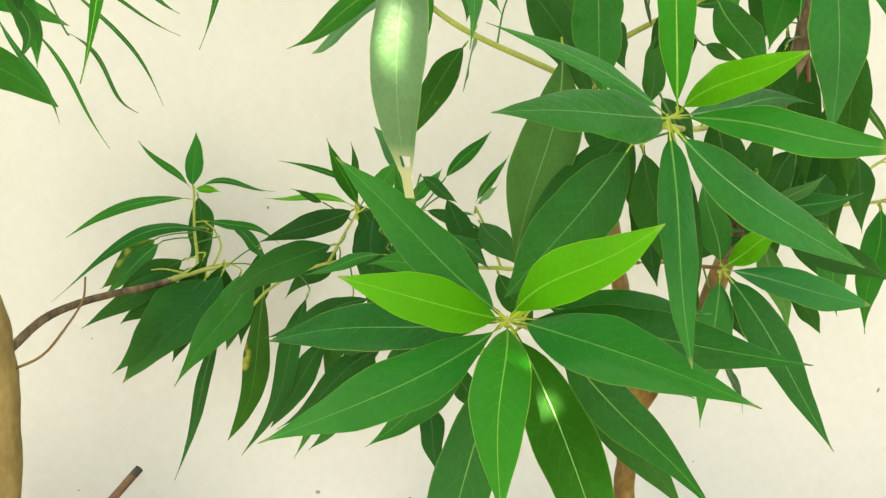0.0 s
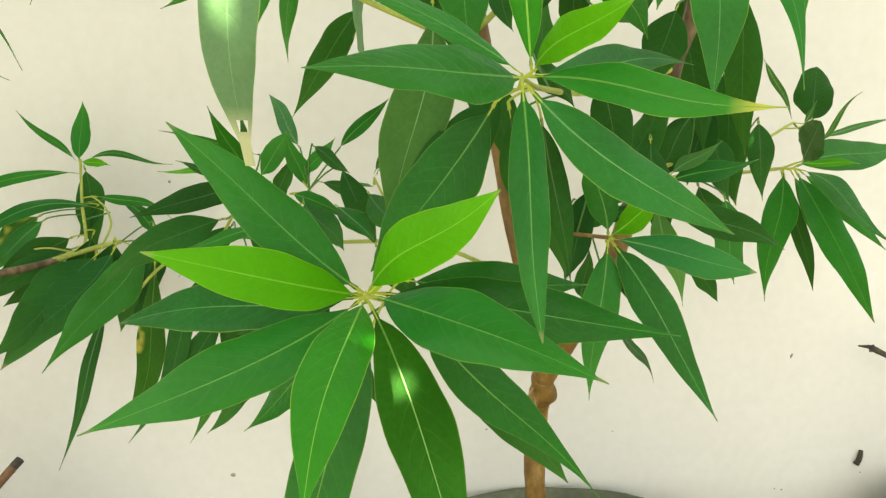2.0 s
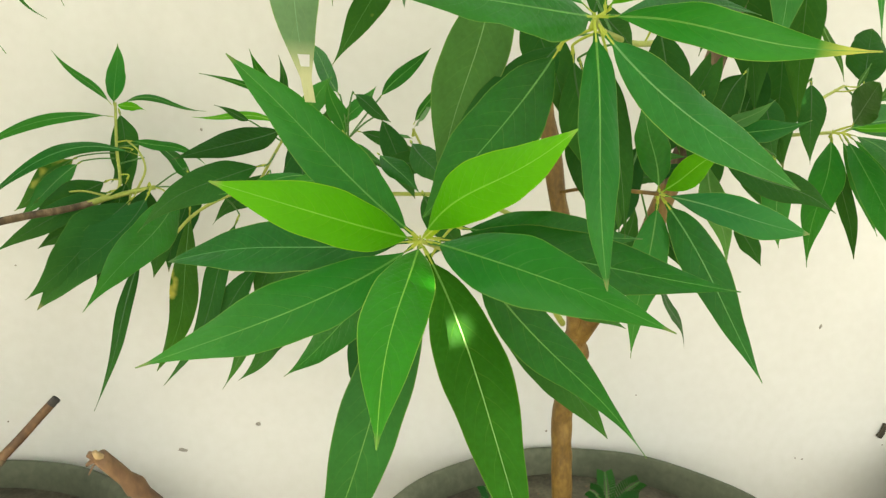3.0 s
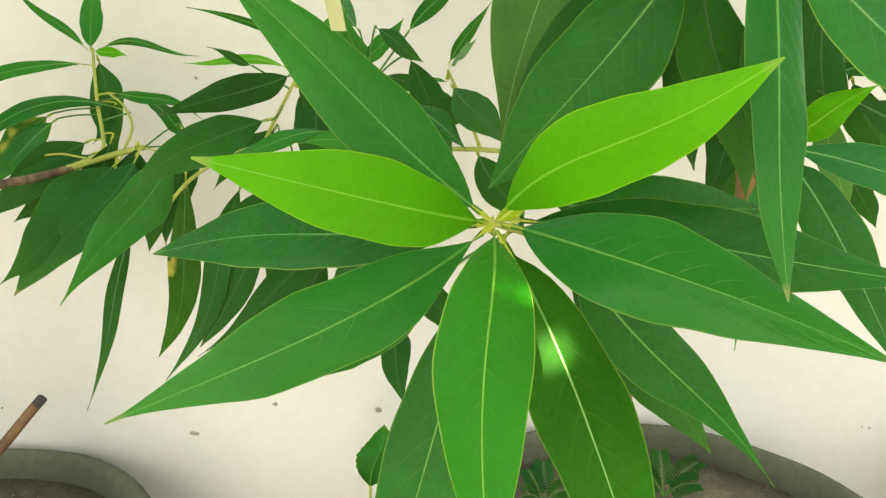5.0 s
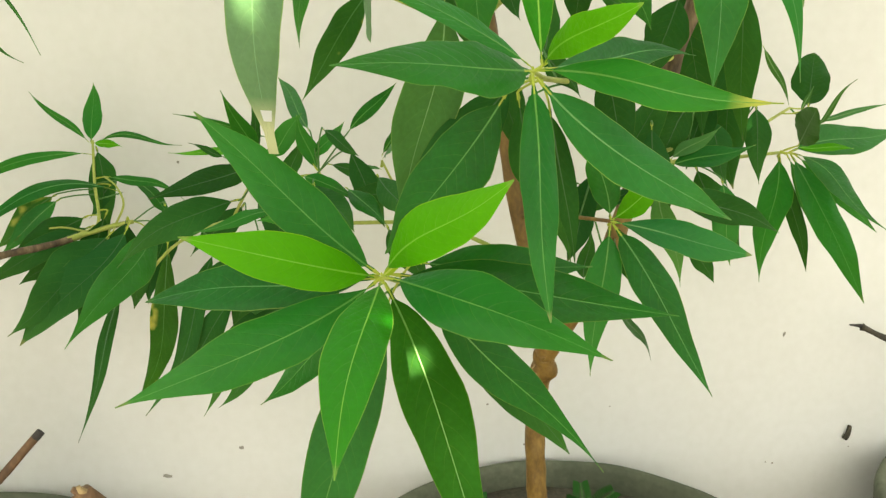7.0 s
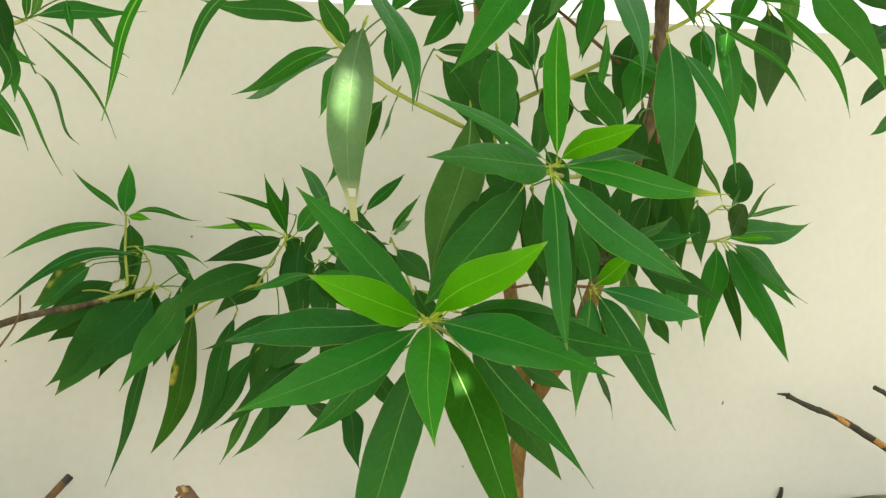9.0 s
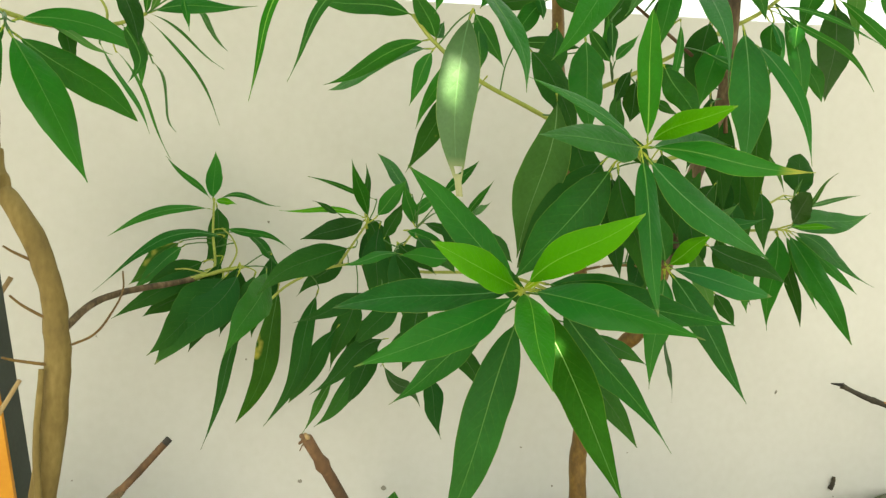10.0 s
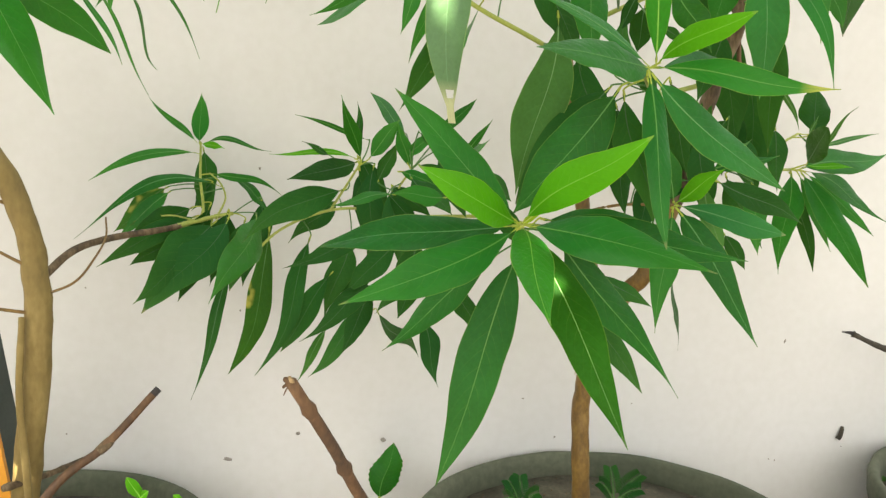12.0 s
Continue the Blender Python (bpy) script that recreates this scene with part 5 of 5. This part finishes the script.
# cut shrub: bare stems with a few small leaves
shrub = thing("cut_back_shrub", (-0.47, 0.52, RIM - 0.03), "cut-back shrub, bare brown stems with a few leaves", "shrub")
tube("stem", [(-0.47, 0.45, 0.29), (-0.545, 0.42, 0.44), (-0.52, 0.42, 0.517), (-0.499, 0.42, 0.59)], 0.0064, 0.0052, DEAD, shrub, "charred dark stem", 12, 10, 0.35, 3)
tube("stem", [(-0.50, 0.46, 0.29), (-0.53, 0.45, 0.433), (-0.519, 0.45, 0.476), (-0.502, 0.45, 0.548), (-0.502, 0.45, 0.589)], 0.0038, 0.0032, TWIG, shrub, "", 12, 20, 0.12, 3, CUT)
tube("stem", [(-0.47, 0.48, 0.29), (-0.477, 0.47, 0.416), (-0.487, 0.47, 0.448), (-0.523, 0.47, 0.481), (-0.564, 0.47, 0.509)], 0.0048, 0.0042, GREY_BARK, shrub, "", 12, 20, 0.12, 2)
tube("stem", [(-0.545, 0.53, 0.29), (-0.54, 0.55, 0.387), (-0.533, 0.58, 0.431), (-0.513, 0.63, 0.509), (-0.49, 0.66, 0.566), (-0.454, 0.68, 0.636)], 0.0035, 0.0026, STRAW, shrub, "", 12, 20, 0.12, 5)
tube("stem", [(-0.49, 0.54, 0.29), (-0.487, 0.56, 0.385), (-0.486, 0.62, 0.46), (-0.483, 0.66, 0.509)], 0.0035, 0.0026, STRAW, shrub, "", 12, 20, 0.12, 3)
tube("stem", [(-0.455, 0.49, 0.29), (-0.424, 0.48, 0.423), (-0.395, 0.47, 0.494), (-0.382, 0.47, 0.526), (-0.353, 0.47, 0.576)], 0.0028, 0.0018, STRAW, shrub, "", 12, 20, 0.12, 4)
tube("stem", [(-0.366, 0.515, 0.29), (-0.3575, 0.513, 0.400), (-0.3585, 0.510, 0.501), (-0.3530, 0.511, 0.575)], 0.0038, 0.0026, BARK_L, shrub, "", 10, 8, 0.2)
tube("stem", [(-0.40, 0.47, 0.29), (-0.34, 0.50, 0.417), (-0.298, 0.53, 0.453), (-0.256, 0.549, 0.498)], 0.0042, 0.0035, TWIG, shrub, "cut brown stem with a charred tip", 12, 10, 0.08, 0, CUT)
tube("node_ring", [(-0.3035, 0.5265, 0.4490), (-0.2985, 0.5300, 0.4530), (-0.2945, 0.5325, 0.4565)], 0.0046, 0.0042, GREY_BARK, shrub, "dark swollen node", 12, 4, 0.5)
tube("side_stem", [(-0.377, 0.511, 0.425), (-0.359, 0.539, 0.421), (-0.342, 0.567, 0.420), (-0.338, 0.587, 0.417)], 0.0030, 0.0022, GREY_BARK, shrub, "thin dry side stem", 10, 6, 0.25, 2)

# shrub leaves
leaf(shrub, "shrub", (-0.5180, 0.4000, 0.6140), (-0.4680, 0.3900, 0.6230), 0.0226, -0.0007, 7, 0.03, full=0.62)
leaf(shrub, "shrub", (-0.4800, 0.6000, 0.4610), (-0.5120, 0.5900, 0.4710), 0.0216, 0.0000, 11, 0.03, full=0.62)
leaf(shrub, "shrub", (-0.4820, 0.6000, 0.4650), (-0.5000, 0.5900, 0.4880), 0.0150, 0.0000, 19, 0.03, full=0.62)
leaf(shrub, "shrubdark", (-0.4930, 0.6200, 0.4500), (-0.5300, 0.6100, 0.4120), 0.0341, 0.0000, -23, 0.03, full=0.62)
# lime ones carry the sun on the shrub in their base colour
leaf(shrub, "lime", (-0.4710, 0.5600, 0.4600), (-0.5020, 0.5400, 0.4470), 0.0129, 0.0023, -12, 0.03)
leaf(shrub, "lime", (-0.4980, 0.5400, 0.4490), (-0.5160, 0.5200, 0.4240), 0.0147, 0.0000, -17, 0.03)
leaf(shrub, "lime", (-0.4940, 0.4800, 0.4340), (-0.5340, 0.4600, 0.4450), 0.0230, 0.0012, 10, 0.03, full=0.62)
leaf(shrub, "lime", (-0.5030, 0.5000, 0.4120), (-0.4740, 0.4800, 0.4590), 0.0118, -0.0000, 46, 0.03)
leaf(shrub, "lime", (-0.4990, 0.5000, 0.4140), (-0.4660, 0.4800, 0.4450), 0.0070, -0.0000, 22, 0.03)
leaf(shrub, "shrubdark", (-0.5260, 0.6200, 0.4100), (-0.4710, 0.6000, 0.3640), 0.0451, -0.0000, -39, 0.03, full=0.62)
leaf(shrub, "shrubdark", (-0.4800, 0.6200, 0.4180), (-0.4330, 0.6000, 0.3720), 0.0403, -0.0000, -19, 0.03, full=0.62)
leaf(shrub, "shrubdark", (-0.5220, 0.6000, 0.4010), (-0.4870, 0.5800, 0.3600), 0.0438, -0.0000, -41, 0.03, full=0.62)
leaf(shrub, "shrubdark", (-0.4450, 0.6000, 0.4200), (-0.4620, 0.6000, 0.3510), 0.0416, -0.0000, -34, 0.03, full=0.62)
leaf(shrub, "shrubdark", (-0.4810, 0.5800, 0.3950), (-0.5210, 0.5600, 0.3700), 0.0336, 0.0000, -16, 0.03, full=0.62)
leaf(shrub, "shrub", (-0.5380, 0.5000, 0.4110), (-0.4830, 0.4800, 0.4160), 0.0248, -0.0000, -32, 0.03, full=0.62)
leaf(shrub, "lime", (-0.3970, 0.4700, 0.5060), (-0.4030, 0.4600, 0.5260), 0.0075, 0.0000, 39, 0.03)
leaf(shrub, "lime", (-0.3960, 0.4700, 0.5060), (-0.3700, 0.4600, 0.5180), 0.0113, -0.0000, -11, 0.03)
# four extra dark leaves stand in for deep shade in this corner
leaf(shrub, "shrubdark", (-0.6040, 0.5600, 0.4300), (-0.5590, 0.5500, 0.4050), 0.0326, -0.0000, -32, 0.03, full=0.62)
leaf(shrub, "shrubdark", (-0.5800, 0.5600, 0.4130), (-0.5990, 0.5500, 0.3700), 0.0382, 0.0000, -33, 0.03, full=0.62)
leaf(shrub, "shrubdark", (-0.5370, 0.5700, 0.4290), (-0.5620, 0.5600, 0.3890), 0.0311, 0.0000, -34, 0.03, full=0.62)
leaf(shrub, "shrubdark", (-0.5310, 0.5700, 0.3980), (-0.4960, 0.5600, 0.3690), 0.0334, -0.0000, -24, 0.03, full=0.62)
leaf(shrub, "shrub", (-0.5800, 0.5000, 0.4600), (-0.5520, 0.4800, 0.4250), 0.0197, -0.0000, -41, 0.03)
leaf(shrub, "young", (-0.200, 0.310, 0.509), (-0.207, 0.306, 0.525), 0.0073, 0.0, 0, 0.05, 0.10, 0.48, "leaf", 0.8)
leaf(shrub, "young", (-0.202, 0.310, 0.509), (-0.195, 0.306, 0.516), 0.0046, 0.0, 0, 0.05, 0.10, 0.48, "leaf", 0.8)
leaf(shrub, "young", (-0.179, 0.320, 0.501), (-0.184, 0.316, 0.508), 0.0041, 0.0, 0, 0.05, 0.10, 0.48, "leaf", 0.8)

# single bare stem leaning out of the middle pot
sprout = thing("bare_stem", (0.02, 0.46, RIM - 0.03), "single leaning red-brown bare stem with a split tip", "stem")
tube("stem", [(0.02, 0.46, 0.29), (-0.045, 0.40, 0.42), (-0.071, 0.36, 0.479), (-0.089, 0.33, 0.529), (-0.112, 0.303, 0.581)], 0.0046, 0.0036, TWIG, sprout, "", 12, 10, 0.08, 4)

for k, (dx, dz, r) in enumerate(((-0.0035, 0.003, 0.0022), (-0.0005, 0.004, 0.0018), (-0.0045, -0.0025, 0.0012), (0.001, 0.003, 0.0015), (-0.004, -0.007, 0.0005))):
    tube("splinter", [(-0.110, 0.304, 0.578), (-0.112 + dx * 0.4, 0.301, 0.581 + dz * 0.4), (-0.112 + dx, 0.300, 0.581 + dz)], r * 1.3, r * 0.6, STRAW if k % 2 else TWIG, sprout, "pale split wood", 6, 4, 0.3)

# dead sticks in the right pot
dead = thing("dead_stem", (0.75, 0.62, RIM - 0.03), "charred dead stem with a patch of bare wood", "stem", "dead stems in a pot")
tube("stem", [(0.77, 0.62, 0.29), (0.765, 0.635, 0.35), (0.735, 0.655, 0.395), (0.6890, 0.6850, 0.4320), (0.6640, 0.6980, 0.4490), (0.6350, 0.7100, 0.4660), (0.6050, 0.7230, 0.4780), (0.5800, 0.7340, 0.4900)], 0.0056, 0.0034, DEAD, dead, "", 12, 8, 0.3, 5)
dead2 = thing("dead_stem", (0.80, 0.66, RIM - 0.03), "short charred dead stem", "stem", "dead stems in a pot")
tube("stem", [(0.80, 0.66, 0.29), (0.76, 0.68, 0.43), (0.712, 0.70, 0.489), (0.682, 0.70, 0.508)], 0.005, 0.003, DEAD, dead2, "", 12, 8, 0.3, 4)

# marks and dirt on the wall
def speck(x, z, w, h, turn=0.0):
    rnd = random.Random(str((x, z)))
    verts, n = [], 10
    for k in range(n):
        a = k / n * math.tau
        r = rnd.uniform(0.75, 1.15)
        p = Vector((math.cos(a) * w * r, 0, math.sin(a) * h * r))
        p = Matrix.Rotation(turn, 3, "Y") @ p
        verts.append((x + p.x, WALL_Y - 0.0004, z + p.z))
    verts.append((x, WALL_Y - 0.0022, z))
    ob = mesh_part("dirt_mark", verts, [(k, (k + 1) % n, n) for k in range(n)], SPECK)
    return tagged(ob, "small brown dirt mark on the wall", "dirt mark", "dirt marks on the wall")


speck(-0.150, 0.360, 0.0030, 0.0026)
speck(-0.238, 0.329, 0.0062, 0.0024, 0.2)
speck(0.511, 0.471, 0.0016, 0.0034, 0.3)
speck(-0.192, 0.698, 0.0016, 0.0018)
speck(0.144, 0.399, 0.0016, 0.0015)
speck(0.189, 0.344, 0.0014, 0.0015)
speck(0.509, 0.299, 0.0014, 0.0012)
speck(0.500, 0.301, 0.0010, 0.0010)
speck(-0.219, 0.522, 0.0013, 0.0015)
speck(-0.400, 0.552, 0.0014, 0.0012)
speck(-0.041, 0.348, 0.0040, 0.0030, 0.5)
speck(-0.431, 0.369, 0.0012, 0.0012)
speck(0.295, 0.388, 0.0012, 0.0010)
speck(0.609, 0.316, 0.0010, 0.0010)

# dried leaf stuck to the wall
scrap = thing("dried_leaf", (0.603, 0.74, 0.334), "small curled grey dried leaf", "dried leaf")
tube("blade", [(0.6062, 0.7715, 0.3465), (0.6050, 0.7700, 0.3420), (0.6030, 0.7700, 0.3340), (0.6010, 0.7715, 0.3285)], 0.0024, 0.0030, DEAD, scrap, "", 8, 5, 0.6)

# weed with one toothed leaf between the pots
weed = thing("weed", (-0.05, 0.70, 0), "small weed with a toothed green leaf", "weed")
tube("stem", [(-0.05, 0.70, 0), (-0.055, 0.70, 0.16), (-0.048, 0.70, 0.307)], 0.002, 0.0014, STEM, weed)
leaf(weed, "mid", (-0.048, 0.70, 0.305), (-0.031, 0.698, 0.376), 0.036, 0.0, 0, 0.04, 0.12, 0.42, "leaf", 0.72, 11)


# feathery seedlings in the middle pot
def frond(parent, base, tip, pairs=15):
    p0, p1 = Vector(base), Vector(tip)
    tube("stalk", [p0, p0.lerp(p1, 0.5) + Vector((0, 0, 0.006)), p1], 0.0007, 0.0004, RIBS["mid"], parent, "", 6, 5, 0.0)
    d = (p1 - p0).normalized()
    s = d.cross(Vector((0, -0.5, 0.86))).normalized()
    n = s.cross(d)
    verts, faces = [], []
    for k in range(pairs):
        t = 0.2 + 0.78 * k / (pairs - 1)
        q = p0.lerp(p1, t) + Vector((0, 0, 0.024 * t * (1 - t)))
        ln = 0.0125 * (1 - 0.5 * abs(t - 0.5))
        for sg in (-1, 1):
            g = (s * sg + d * 0.35).normalized()
            i = len(verts)
            verts += [q, q + g * ln * 0.35 + d * 0.0011, q + g * ln * 0.8 + d * 0.0010 - n * 0.0005, q + g * ln - n * 0.001, q + g * ln * 0.8 - d * 0.0008 - n * 0.0005, q + g * ln * 0.35 - d * 0.0010]
            faces.append(tuple(range(i, i + 6)))
    tagged(mesh_part("foliage", verts, faces, LEAF["dark"], parent, "", True, None, [(0.3, 0.5)] * len(verts)), kind="stuff")


for base, tips in (((0.235, 0.668, 0.302), [(0.271, 0.679, 0.332), (0.236, 0.690, 0.338), (0.262, 0.655, 0.325), (0.214, 0.668, 0.330)]),
                   ((0.118, 0.664, 0.302), [(0.104, 0.675, 0.334), (0.135, 0.648, 0.330), (0.122, 0.690, 0.332), (0.095, 0.650, 0.325)])):
    seedling = thing("seedling", base, "tiny feathery green seedling in the soil", "seedling", "seedlings in the middle pot")
    for tip in tips:
        frond(seedling, base, tip)

# orange bare patches on the dead stem
RAW = surface("raw_orange_wood", [(0.3, (0.30, 0.12, 0.03)), (0.7, (0.56, 0.30, 0.09))], 120, 0.8, 0.4)
tube("bare_patch", [(0.6270, 0.7136, 0.4716), (0.6350, 0.7086, 0.4666), (0.6490, 0.7026, 0.4586)], 0.0030, 0.0034, RAW, dead, "bare orange wood", 10, 6, 0.6)
tube("bare_patch", [(0.6770, 0.6896, 0.4416), (0.6840, 0.6866, 0.4366), (0.6920, 0.6826, 0.4306)], 0.0036, 0.0042, RAW, dead, "bare orange wood", 10, 6, 0.6)
tube("burnt_tip", [(0.5880, 0.7320, 0.4860), (0.5800, 0.7340, 0.4910), (0.5660, 0.7360, 0.4930)], 0.0040, 0.0010, CUT, dead, "", 8, 5, 0.5)

# dark weed added where the right pot casts a soft shadow
shadow_weed = thing("weed", (0.651, 0.70, 0), "low dark green weed added for the soft shadow beside a pot", "weed")
tube("stem", [(0.651, 0.70, 0), (0.648, 0.702, 0.15), (0.651, 0.70, 0.255)], 0.0025, 0.0015, STEM, shadow_weed)
for tip in ((0.604, 0.700, 0.310), (0.617, 0.690, 0.327), (0.606, 0.710, 0.279), (0.648, 0.700, 0.327)):
    leaf(shadow_weed, "dark", (0.651, 0.70, 0.255), tip, 0.02, 0.0, 0, 0.05, 0.12, 0.45, "leaf", 0.7)
